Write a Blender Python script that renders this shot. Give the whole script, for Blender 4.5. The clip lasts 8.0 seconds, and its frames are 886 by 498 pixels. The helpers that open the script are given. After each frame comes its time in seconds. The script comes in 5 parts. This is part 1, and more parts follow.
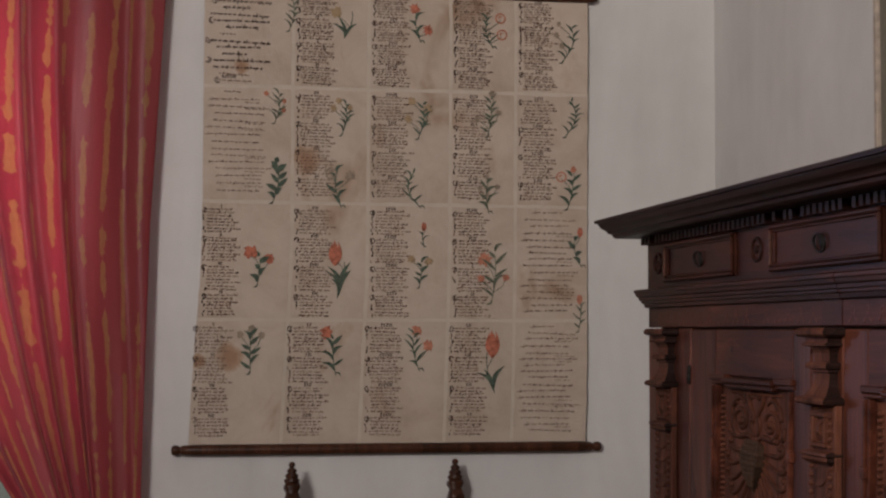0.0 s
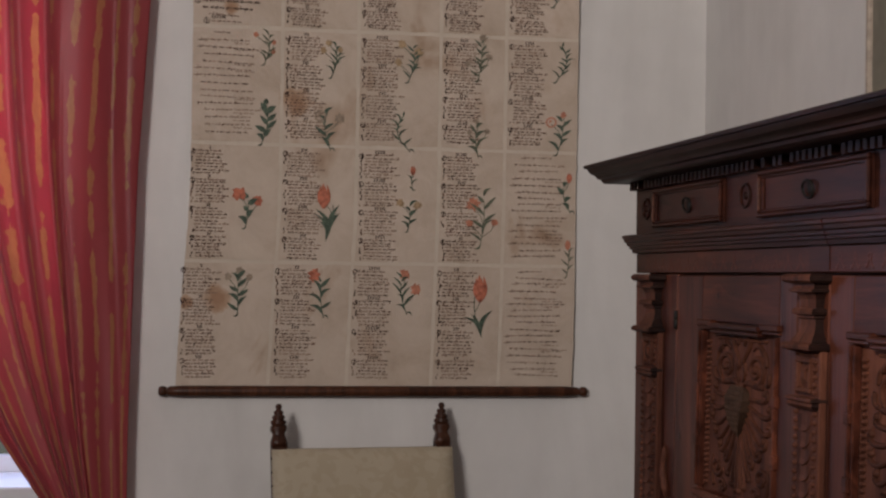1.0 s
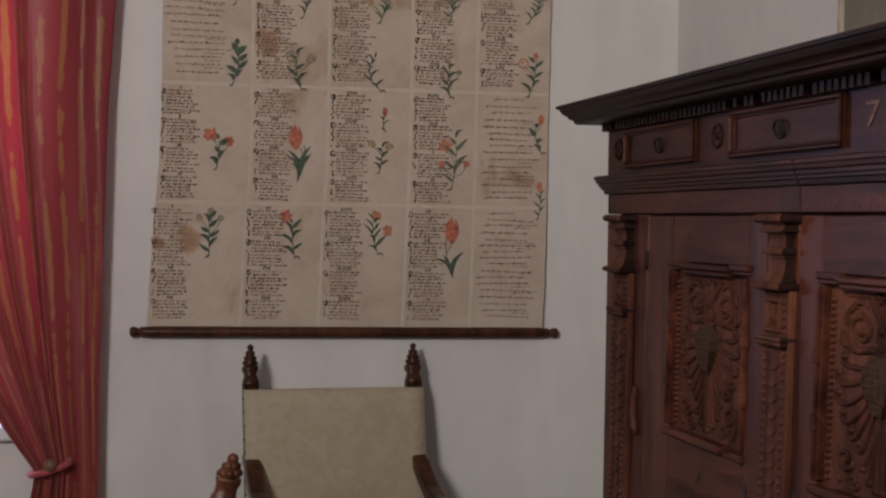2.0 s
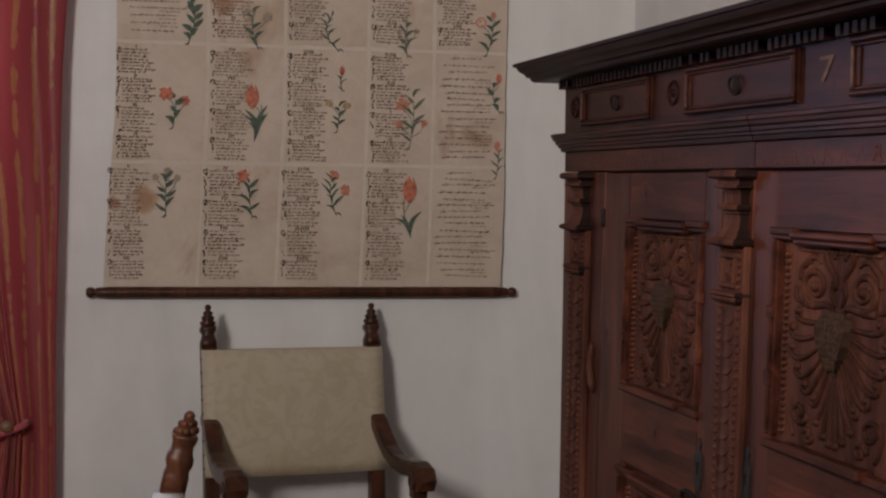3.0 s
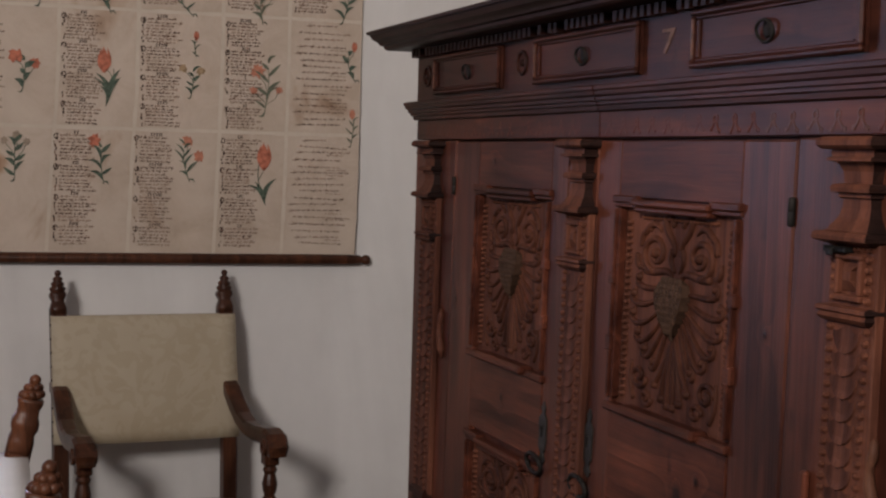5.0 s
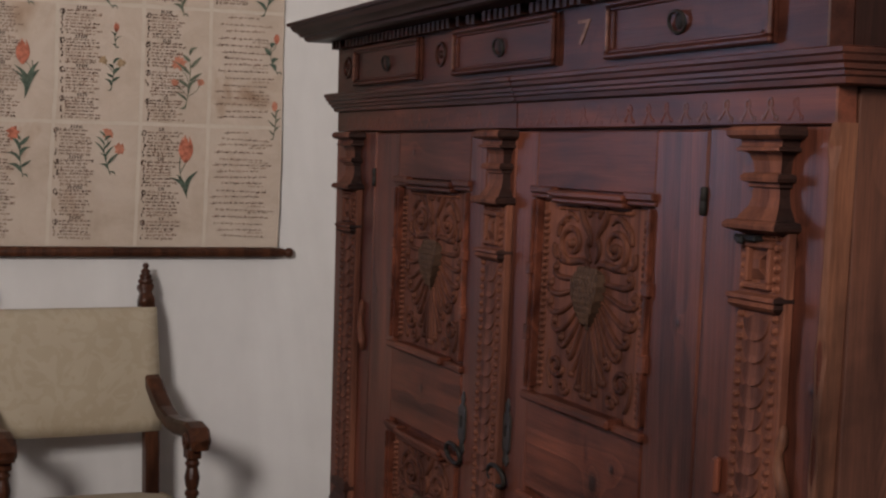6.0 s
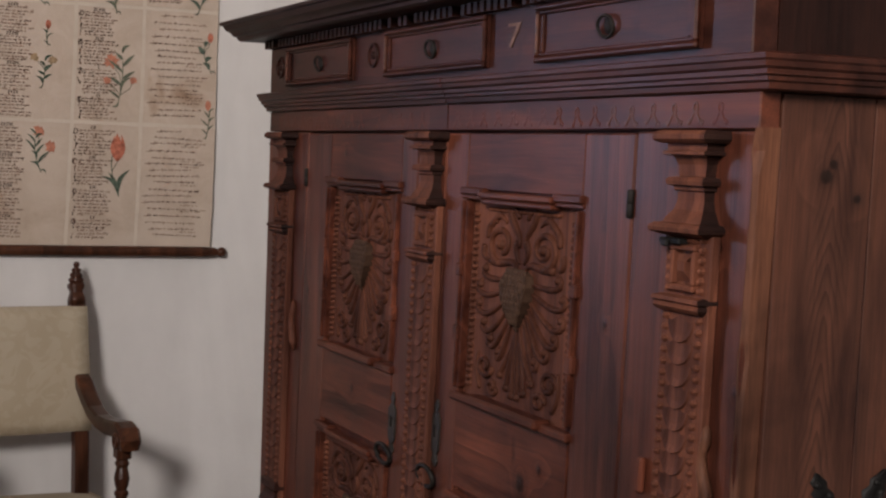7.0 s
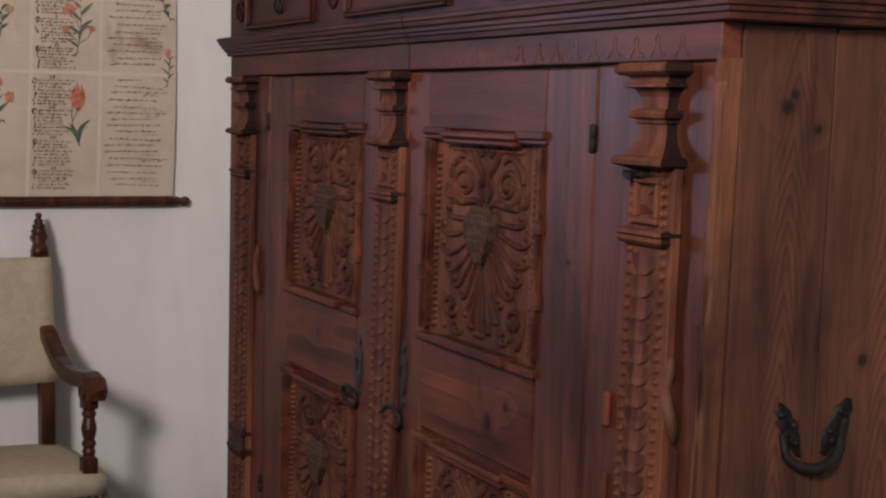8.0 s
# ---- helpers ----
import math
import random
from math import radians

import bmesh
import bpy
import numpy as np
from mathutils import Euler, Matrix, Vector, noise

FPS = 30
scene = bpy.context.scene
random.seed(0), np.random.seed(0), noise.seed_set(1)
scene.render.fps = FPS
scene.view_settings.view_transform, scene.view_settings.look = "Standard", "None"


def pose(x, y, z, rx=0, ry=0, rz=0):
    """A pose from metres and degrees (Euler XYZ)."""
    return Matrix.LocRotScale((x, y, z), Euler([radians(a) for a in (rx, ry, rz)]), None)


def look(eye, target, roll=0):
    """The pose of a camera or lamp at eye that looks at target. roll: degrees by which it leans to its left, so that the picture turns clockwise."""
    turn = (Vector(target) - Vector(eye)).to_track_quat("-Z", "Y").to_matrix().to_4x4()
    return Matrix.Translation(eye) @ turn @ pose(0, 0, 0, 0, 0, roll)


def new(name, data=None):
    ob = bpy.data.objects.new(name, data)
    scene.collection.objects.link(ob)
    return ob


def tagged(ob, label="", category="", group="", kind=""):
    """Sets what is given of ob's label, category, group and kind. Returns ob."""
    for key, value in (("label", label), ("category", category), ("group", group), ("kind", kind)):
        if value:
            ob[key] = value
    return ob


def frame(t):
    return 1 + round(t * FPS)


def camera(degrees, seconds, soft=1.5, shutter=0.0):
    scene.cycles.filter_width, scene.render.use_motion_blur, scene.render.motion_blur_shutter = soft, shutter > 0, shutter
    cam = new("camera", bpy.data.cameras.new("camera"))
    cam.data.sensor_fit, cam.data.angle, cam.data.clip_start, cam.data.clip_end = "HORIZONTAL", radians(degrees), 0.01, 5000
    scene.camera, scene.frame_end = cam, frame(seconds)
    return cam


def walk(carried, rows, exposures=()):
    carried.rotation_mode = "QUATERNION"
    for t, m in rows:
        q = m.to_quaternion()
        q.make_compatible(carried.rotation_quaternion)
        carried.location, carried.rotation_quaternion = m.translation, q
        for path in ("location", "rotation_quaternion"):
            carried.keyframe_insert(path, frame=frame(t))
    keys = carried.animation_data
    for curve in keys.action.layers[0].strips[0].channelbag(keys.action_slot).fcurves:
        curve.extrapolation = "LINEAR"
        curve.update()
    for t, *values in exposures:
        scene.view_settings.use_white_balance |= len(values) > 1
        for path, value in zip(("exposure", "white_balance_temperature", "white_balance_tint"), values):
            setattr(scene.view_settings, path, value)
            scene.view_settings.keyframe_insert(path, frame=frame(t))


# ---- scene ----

# ---- camera ----
cam = camera(31.45, 8.0, soft=2.3)
EXPOSURES = [(0.0, -0.42), (1.5, -0.40), (4.5, -0.30), (6.0, 0.01), (7.0, 0.15), (8.0, 0.20)]
# seconds, eye x y z, yaw, pitch, lean
ROWS = [
    (0, -0.7337, -5.3251, 1.6367, -9.731, 3.007, -0.159),
    (0.5, -0.7353, -5.3282, 1.6327, -9.926, 2.076, -0.476),
    (1, -0.7329, -5.3226, 1.6285, -10.163, 1.069, -0.822),
    (1.5, -0.7358, -5.3246, 1.6255, -10.642, -0.024, -0.994),
    (3, -0.728, -5.3243, 1.6109, -12.724, -2.313, -0.844),
    (3.5, -0.7258, -5.3298, 1.6081, -13.822, -2.755, -0.994),
    (4, -0.7224, -5.3423, 1.6059, -15.268, -3.04, -1.242),
    (4.5, -0.7233, -5.3509, 1.6053, -16.567, -3.142, -1.468),
    (6, -0.7042, -5.367, 1.599, -20.505, -3.431, -1.531),
    (6.5, -0.7022, -5.3758, 1.5988, -21.667, -3.322, -1.611),
    (7, -0.6989, -5.3799, 1.5999, -22.842, -3.329, -2.038),
    (7.5, -0.6968, -5.3785, 1.594, -23.782, -3.762, -1.855),
    (8, -0.6935, -5.3767, 1.5811, -24.143, -5.085, -1.26),
]


def eye_pose(x, y, z, yaw, pitch, lean):
    a, p = radians(yaw), radians(pitch)
    ahead = Vector((-math.sin(a) * math.cos(p), math.cos(a) * math.cos(p), math.sin(p)))
    return look((x, y, z), Vector((x, y, z)) + ahead, -lean)


walk(cam, [(t, eye_pose(*row)) for t, *row in ROWS], EXPOSURES)

# ---- world and light ----
world = bpy.data.worlds.new("sky")
scene.world = world
world.use_nodes = True
wn = world.node_tree.nodes
sky = wn.new("ShaderNodeTexSky")
sky.sky_type, sky.sun_disc, sky.sun_elevation, sky.sun_rotation = "NISHITA", False, radians(38), radians(200)
world.node_tree.links.new(sky.outputs[0], wn["Background"].inputs[0])
wn["Background"].inputs[1].default_value = 0.12


def window_light(name, m, width, height, power, color, spread=180):
    lamp = bpy.data.lights.new(name, "AREA")
    lamp.shape, lamp.size, lamp.size_y, lamp.energy, lamp.color = "RECTANGLE", width, height, power, color
    lamp.spread = radians(spread)
    ob = new(name, lamp)
    ob.matrix_world = m
    return ob


# daylight in the two window openings
window_light("daylight_south", look((-2.70, -6.93, 3.10), (0.2, -2.4, 3.65)), 0.75, 0.90, 128, (1.0, 0.925, 0.90), 122)
window_light("daylight_north", look((-1.72, 0.30, 2.15), (-1.5, -2.0, 1.9)), 0.80, 1.30, 70, (0.56, 0.64, 1.0))


# ---- materials ----
class Nodes:
    """A material with a principled surface and short calls for its nodes."""

    def __init__(self, name, rough=0.6, metal=0.0, spec=0.5):
        self.mat = bpy.data.materials.new(name)
        self.mat.use_nodes = True
        self.tree = self.mat.node_tree
        self.bsdf = self.tree.nodes["Principled BSDF"]
        self.bsdf.inputs["Roughness"].default_value = rough
        self.bsdf.inputs["Metallic"].default_value = metal
        self.bsdf.inputs["Specular IOR Level"].default_value = spec

    def add(self, kind):
        return self.tree.nodes.new(kind)

    def link(self, a, b):
        self.tree.links.new(a, b)

    def coords(self, scale=(1, 1, 1), place=(0, 0, 0), kind="Object"):
        tc, mp = self.add("ShaderNodeTexCoord"), self.add("ShaderNodeMapping")
        mp.inputs["Scale"].default_value, mp.inputs["Location"].default_value = scale, place
        self.link(tc.outputs[kind], mp.inputs["Vector"])
        return mp.outputs[0]

    def noise(self, vec, scale, detail=4.0, rough=0.55, distort=0.0):
        n = self.add("ShaderNodeTexNoise")
        for key, value in (("Scale", scale), ("Detail", detail), ("Roughness", rough), ("Distortion", distort)):
            n.inputs[key].default_value = value
        self.link(vec, n.inputs["Vector"])
        return n.outputs["Fac"]

    def ramp(self, fac, *stops):
        r = self.add("ShaderNodeValToRGB")
        el = r.color_ramp.elements
        while len(el) < len(stops):
            el.new(0.5)
        for e, (at, c) in zip(el, stops):
            e.position, e.color = at, (*(c if isinstance(c, tuple) else (c, c, c)), 1)
        self.link(fac, r.inputs[0])
        return r.outputs[0]

    def mix(self, fac, a, b, blend="MIX"):
        m = self.add("ShaderNodeMix")
        m.data_type, m.blend_type = "RGBA", blend
        for socket, value in ((m.inputs[0], fac), (m.inputs[6], a), (m.inputs[7], b)):
            if isinstance(value, tuple):
                socket.default_value = (*value, 1)
            elif isinstance(value, (int, float)):
                socket.default_value = value
            else:
                self.link(value, socket)
        return m.outputs[2]

    def math(self, operation, a, b=0.0):
        m = self.add("ShaderNodeMath")
        m.operation = operation
        for socket, value in ((m.inputs[0], a), (m.inputs[1], b)):
            if isinstance(value, (int, float)):
                socket.default_value = value
            else:
                self.link(value, socket)
        return m.outputs[0]

    def random(self):
        return self.add("ShaderNodeObjectInfo").outputs["Random"]

    def color(self, c):
        if isinstance(c, tuple):
            self.bsdf.inputs["Base Color"].default_value = (*c, 1)
        else:
            self.link(c, self.bsdf.inputs["Base Color"])

    def bump(self, height, strength=0.3, distance=0.002):
        b = self.add("ShaderNodeBump")
        b.inputs["Strength"].default_value, b.inputs["Distance"].default_value = strength, distance
        self.link(height, b.inputs["Height"])
        self.link(b.outputs[0], self.bsdf.inputs["Normal"])

    def rough(self, fac, low, high):
        r = self.add("ShaderNodeMapRange")
        r.inputs["To Min"].default_value, r.inputs["To Max"].default_value = low, high
        self.link(fac, r.inputs[0])
        self.link(r.outputs[0], self.bsdf.inputs["Roughness"])


KNOTS = ((1.444, 1.087, 0.0150), (1.509, 1.122, 0.0075), (0.328, 1.294, 0.0070), (2.039, 1.322, 0.0065), (2.000, 0.960, 0.0060), (0.640, 1.120, 0.0080), (1.700, 1.370, 0.0060), (1.990, 1.500, 0.0070), (0.560, 1.602, 0.0060))


def old_wood(name, along, dark, mid, light, low=0.34, high=0.6, rings=7.0, place=(0.31, 0.17, 0.05), gloss=0.20, knots=(), hearts=(), figure=0.75, plane=(1, 0, 1)):
    """Waxed old pine, its grain along one axis; knots at (x or y, z, radius), hearts are arched grain at depths y."""
    n = Nodes(name, spec=gloss)
    axis = "xyz".index(along)
    wide, thin, hair = [7.0] * 3, [1.0] * 3, [1.0] * 3
    wide[axis], thin[axis], hair[axis] = 0.55, 0.05, 0.02
    shift = n.add("ShaderNodeCombineXYZ")
    r = n.random()
    for k in range(3):
        n.link(n.math("MULTIPLY", r, 37.0 + 11 * k), shift.inputs[k])
    moved = n.add("ShaderNodeVectorMath")
    n.link(n.coords(tuple(wide), place), moved.inputs[0])
    n.link(shift.outputs[0], moved.inputs[1])
    field = n.math("MULTIPLY", n.noise(moved.outputs[0], 1.0, 2.0, 0.42, 0.15), rings)
    core = None
    flat = n.coords(plane)
    for kx, kz, kr in knots:
        d = n.add("ShaderNodeVectorMath")
        d.operation = "DISTANCE"
        n.link(flat, d.inputs[0])
        d.inputs[1].default_value = (kx * plane[0], kx * plane[1], kz)
        q = n.math("DIVIDE", d.outputs["Value"], kr)
        field = n.math("ADD", field, n.math("DIVIDE", 5.0, n.math("ADD", 1.0, n.math("MULTIPLY", q, q))))
        core = q if core is None else n.math("MINIMUM", core, q)
    line = n.math("FRACT", field)
    fine = n.noise(n.coords(tuple(thin), place), 95, 4, 0.65, 0.2)
    fibre = n.noise(n.coords(tuple(hair), place), 380, 2, 0.6)
    big = n.noise(n.coords((1, 1, 1)), 3.6, 5, 0.62, 0.6)
    soft_dark = tuple(0.5 * a + 0.5 * b for a, b in zip(dark, mid))
    tone = n.ramp(line, (0.0, light), (0.45, mid), (0.82, soft_dark), (0.93, dark), (1.0, light))
    tone = n.mix(figure, mid, tone)
    for k, (y0, lean) in enumerate(hearts):
        xyz = n.add("ShaderNodeSeparateXYZ")
        n.link(n.coords(), xyz.inputs[0])
        wob = n.math("MULTIPLY", n.math("SUBTRACT", n.noise(n.coords((1, 1, 0.5), (k, k, k)), 2.6, 2), 0.5), 0.05)
        off = n.math("ADD", n.math("SUBTRACT", xyz.outputs["Y"], n.math("ADD", y0, n.math("MULTIPLY", xyz.outputs["Z"], lean))), wob)
        gap = n.math("SQRT", n.math("ADD", n.math("MULTIPLY", off, off), 0.000012))
        arcs = n.math("ADD", n.math("ADD", n.math("MULTIPLY", gap, 105.0), n.math("MULTIPLY", xyz.outputs["Z"], 27.0)), n.math("MULTIPLY", n.noise(n.coords(), 6.0, 2), 5.0))
        bow = n.ramp(n.math("FRACT", arcs), (0.0, tuple(c * 1.18 for c in light)), (0.5, light), (0.78, soft_dark), (0.93, dark), (1.0, light))
        near = n.ramp(gap, (0.014, 0.85), (0.036, 0.0))
        tone = n.mix(near, tone, bow)
    tone = n.mix(0.45, tone, n.ramp(fine, (0.28, soft_dark), (0.72, light)))
    tone = n.mix(0.55, tone, n.ramp(fibre, (0.30, 0.62), (0.62, 1.12)), "MULTIPLY")
    tone = n.mix(1.0, tone, n.ramp(big, (0.26, (0.56, 0.53, 0.54)), (0.50, (0.98, 0.98, 0.98)), (0.78, (1.28, 1.24, 1.18))), "MULTIPLY")
    streak = [3.4, 3.4, 3.4]
    streak[axis] = 0.5
    tone = n.mix(0.9, tone, n.ramp(n.noise(n.coords(tuple(streak), (1.7, 0.4, 0.9)), 4.0, 5, 0.62, 0.5), (0.34, (0.36, 0.32, 0.33)), (0.50, (0.90, 0.90, 0.90)), (0.68, (1.38, 1.32, 1.22))), "MULTIPLY")
    spots = n.ramp(n.noise(n.coords((1, 1, 0.7)), 11.0, 3, 0.5), (0.26, 0.35), (0.33, 1.0))
    tone = n.mix(0.75, tone, spots, "MULTIPLY")
    if core is not None:
        tone = n.mix(1.0, tone, n.ramp(n.math("MULTIPLY", n.math("ADD", core, n.math("MULTIPLY", fine, 0.5)), 0.33), (0.30, 0.22), (0.46, 0.75), (0.80, 1.0)), "MULTIPLY")
    tone = n.mix(0.4, tone, n.ramp(r, (0.0, (0.70, 0.68, 0.68)), (1.0, (1.22, 1.20, 1.16))), "MULTIPLY")
    n.color(tone)
    n.rough(big, low, high)
    n.bump(n.mix(0.5, n.mix(0.4, fine, spots), n.mix(0.5, line, fibre)), 0.60, 0.0020)
    return n.mat


PINE = ((0.026, 0.0076, 0.0052), (0.086, 0.0248, 0.0140), (0.140, 0.0435, 0.0245))
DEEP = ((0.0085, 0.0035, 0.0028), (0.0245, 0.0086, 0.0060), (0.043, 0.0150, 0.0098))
# UPPER: pine set darker for the drawer storey and middle moulding
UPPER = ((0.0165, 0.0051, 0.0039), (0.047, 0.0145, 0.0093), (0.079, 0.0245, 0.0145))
BOARD = ((0.030, 0.0115, 0.0075), (0.074, 0.0282, 0.0172), (0.108, 0.0425, 0.0255))
wood_v = old_wood("old_pine_upright", "z", *PINE, low=0.30, high=0.50, knots=KNOTS, gloss=0.25)
wood_carved = old_wood("carved_pine", "z", (0.034, 0.0125, 0.0082), (0.116, 0.0425, 0.0260), (0.180, 0.0680, 0.0410), low=0.5, high=0.7, gloss=0.10)
wood_h = old_wood("old_pine_level", "x", *PINE, low=0.30, high=0.50, knots=KNOTS, gloss=0.15)
wood_up = old_wood("darker_pine_level", "x", *UPPER, low=0.30, high=0.50, gloss=0.15)
wood_side = old_wood("old_pine_boards", "z", *BOARD, low=0.5, high=0.75, rings=5.0, figure=0.45, hearts=((0.085, 0.022), (0.262, 0.010), (0.47, 0.0)), knots=((0.103, 1.593, 0.01), (0.113, 1.608, 0.007), (0.151, 1.566, 0.006), (0.243, 1.27, 0.008)), plane=(0, 1, 1))
bare_wood = old_wood("bare_pine_edge", "z", (0.040, 0.016, 0.0095), (0.110, 0.044, 0.025), (0.190, 0.082, 0.046), low=0.5, high=0.7, gloss=0.15)
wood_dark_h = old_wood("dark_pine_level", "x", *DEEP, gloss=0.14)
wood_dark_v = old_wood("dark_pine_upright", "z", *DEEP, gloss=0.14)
walnut = old_wood("walnut", "z", (0.022, 0.009, 0.005), (0.062, 0.023, 0.012), (0.115, 0.043, 0.021), 0.25, 0.45, 8)
walnut_y = old_wood("walnut_arm", "y", (0.022, 0.009, 0.005), (0.062, 0.023, 0.012), (0.115, 0.043, 0.021), 0.22, 0.42, 10)

n = Nodes("plaster", 0.85, spec=0.25)
v = n.coords()
a, b = n.noise(n.coords((1.6, 1.6, 0.45)), 1.5, 5, 0.55, 0.4), n.noise(v, 60, 6, 0.6)
n.color(n.mix(1.0, n.ramp(a, (0.3, (0.62, 0.595, 0.565)), (0.7, (0.77, 0.745, 0.715))), n.ramp(n.noise(v, 7, 4), (0.2, 0.93), (0.7, 1.0)), "MULTIPLY"))
n.bump(n.mix(0.5, a, b), 0.25, 0.004)
plaster = n.mat

n = Nodes("parchment", 0.8, spec=0.2)
v = n.coords()
c = n.ramp(n.noise(v, 5.5, 6, 0.65, 0.5), (0.25, (0.445, 0.352, 0.268)), (0.55, (0.550, 0.453, 0.367)), (0.8, (0.60, 0.507, 0.410)))
c = n.mix(0.5, c, n.ramp(n.random(), (0.0, (0.90, 0.88, 0.86)), (1.0, (1.04, 1.03, 1.03))), "MULTIPLY")
c = n.mix(1.0, c, n.ramp(n.noise(n.coords((1, 1, 0.6)), 3.1, 4, 0.6, 0.8), (0.27, (0.55, 0.42, 0.33)), (0.34, (0.85, 0.78, 0.72)), (0.42, (1, 1, 1))), "MULTIPLY")
# old water stains
for sx, sz, sr in ((-0.548, 1.554, 0.055), (-0.29, 2.212, 0.06), (-0.514, 2.526, 0.03), (-0.65, 1.536, 0.03)):
    d = n.add("ShaderNodeVectorMath")
    d.operation = "DISTANCE"
    n.link(n.coords((1, 0, 1)), d.inputs[0])
    d.inputs[1].default_value = (sx, 0, sz)
    ragged = n.math("ADD", n.math("DIVIDE", d.outputs["Value"], sr), n.math("MULTIPLY", n.noise(v, 22, 4, 0.6), 1.3))
    c = n.mix(1.0, c, n.ramp(n.math("MULTIPLY", ragged, 0.5), (0.50, (0.66, 0.49, 0.38)), (0.66, (0.80, 0.66, 0.55)), (0.82, (1, 1, 1))), "MULTIPLY")
n.color(c)
n.bump(n.noise(v, 16, 4), 0.35, 0.004)
parchment = n.mat

n = Nodes("paper_strip", 0.85, spec=0.2)
n.color(n.ramp(n.noise(n.coords(), 14, 4), (0.3, (0.535, 0.455, 0.365)), (0.7, (0.600, 0.518, 0.425))))
paper_strip = n.mat


def plain(name, color, rough=0.6, metal=0.0, vary=0.25, scale=40.0, spec=0.4):
    n = Nodes(name, rough, metal, spec)
    lo, hi = tuple(c * (1 - vary) for c in color), tuple(min(1, c * (1 + vary)) for c in color)
    f = n.noise(n.coords(), scale, 4)
    n.color(n.ramp(f, (0.3, lo), (0.7, hi)))
    n.bump(f, 0.15, 0.001)
    return n.mat


ink = plain("dark_ink", (0.055, 0.029, 0.022), 0.8, vary=0.6, scale=25)
ink_brown = plain("brown_ink", (0.145, 0.078, 0.054), 0.8, vary=0.55, scale=30)
ink_pale = plain("faded_ink", (0.225, 0.145, 0.105), 0.8, vary=0.4, scale=25)
leaf_green = plain("leaf_paint", (0.080, 0.108, 0.076), 0.8, vary=0.45, scale=60)
leaf_grey = plain("grey_leaf_paint", (0.135, 0.145, 0.100), 0.8, vary=0.4, scale=60)
petal_red = plain("red_paint", (0.42, 0.135, 0.080), 0.8, vary=0.45, scale=60)
petal_rose = plain("rose_paint", (0.46, 0.185, 0.115), 0.8, vary=0.3, scale=60)
petal_ochre = plain("ochre_paint", (0.36, 0.25, 0.145), 0.8, vary=0.3, scale=60)
petal_grey = plain("grey_paint", (0.29, 0.225, 0.165), 0.8, vary=0.3, scale=60)
iron = plain("dark_iron", (0.014, 0.0110, 0.0088), 0.65, 0.0, 0.5, 60, spec=0.2)
wrought = plain("blackened_iron", (0.009, 0.0080, 0.0072), 0.55, 0.0, 0.5, 70, spec=0.16)
iron_green = plain("tinned_iron", (0.020, 0.0165, 0.0130), 0.6, 0.0, 0.6, 45)
chalk = plain("chalk", (0.165, 0.095, 0.074), 0.9, vary=0.5)
white_paint = plain("white_window_paint", (0.74, 0.75, 0.77), 0.5, vary=0.06, scale=8)
stone = plain("window_stone", (0.52, 0.49, 0.45), 0.8, vary=0.15, scale=12)
boards = old_wood("floor_boards", "y", (0.02, 0.011, 0.007), (0.055, 0.03, 0.018), (0.09, 0.05, 0.03))
# darker pine for the side faces of capitals and ledges
dark_flank = old_wood("dark_flank_pine", "x", (0.009, 0.0040, 0.0031), (0.021, 0.0085, 0.0062), (0.036, 0.0145, 0.010), 0.5, 0.7)
carved_dark = old_wood("worn_carving", "z", (0.026, 0.0094, 0.0062), (0.070, 0.0250, 0.0150), (0.118, 0.0435, 0.0255), 0.5, 0.75, 6, gloss=0.10)
scale_grey = plain("rubbed_shield", (0.054, 0.029, 0.018), 0.7, vary=0.4, scale=90, spec=0.10)
brass = plain("gilded_moulding", (0.20, 0.105, 0.055), 0.35, vary=0.3)
# worn frieze figures, and the highlight painted on the drawer frames
rubbed = plain("rubbed_and_highlight", (0.084, 0.032, 0.0195), 0.45, vary=0.6, scale=120)

n = Nodes("cream_damask", 0.72, spec=0.3)
v = n.coords()
w = n.noise(v, 13.0, 2, 0.45, 2.2)
fig = n.ramp(w, (0.47, 0.0), (0.50, 1.0))
c = n.mix(fig, (0.432, 0.362, 0.258), (0.460, 0.390, 0.286))
n.color(n.mix(1.0, c, n.ramp(n.noise(v, 2.2, 4), (0.25, (0.80, 0.76, 0.70)), (0.65, (1.0, 1.0, 1.0))), "MULTIPLY"))
n.bump(n.mix(0.3, n.noise(v, 500, 2), fig), 0.2, 0.0008)
damask = n.mat

# the cream upholstery whitened: window light put into its colour
n = Nodes("window_lit_upholstery", 0.75, spec=0.3)
v = n.coords()
n.color(n.ramp(n.noise(v, 6, 4), (0.3, (0.62, 0.61, 0.59)), (0.7, (0.74, 0.73, 0.71))))
n.bump(n.noise(v, 400, 2), 0.2, 0.0008)
window_lit_cloth = n.mat

# red curtain silk with gold figures drawn out along the folds
n = Nodes("red_silk", 0.42, spec=0.4)
uvw = n.add("ShaderNodeSeparateXYZ")
n.link(n.coords(kind="UV"), uvw.inputs[0])
jag = n.math("MULTIPLY", n.math("SUBTRACT", n.noise(n.coords((60, 14, 1), kind="UV"), 1.0, 4, 0.6), 0.5), 0.42)
sway = n.math("MULTIPLY", n.math("SUBTRACT", n.noise(n.coords((5, 0.9, 1), kind="UV"), 1.0, 1), 0.5), 1.1)
column = n.math("ADD", n.math("MULTIPLY", uvw.outputs["X"], 15.0), sway)
inside = n.math("ABSOLUTE", n.math("SUBTRACT", n.math("FRACT", column), 0.5))
line = n.add("ShaderNodeCombineXYZ")
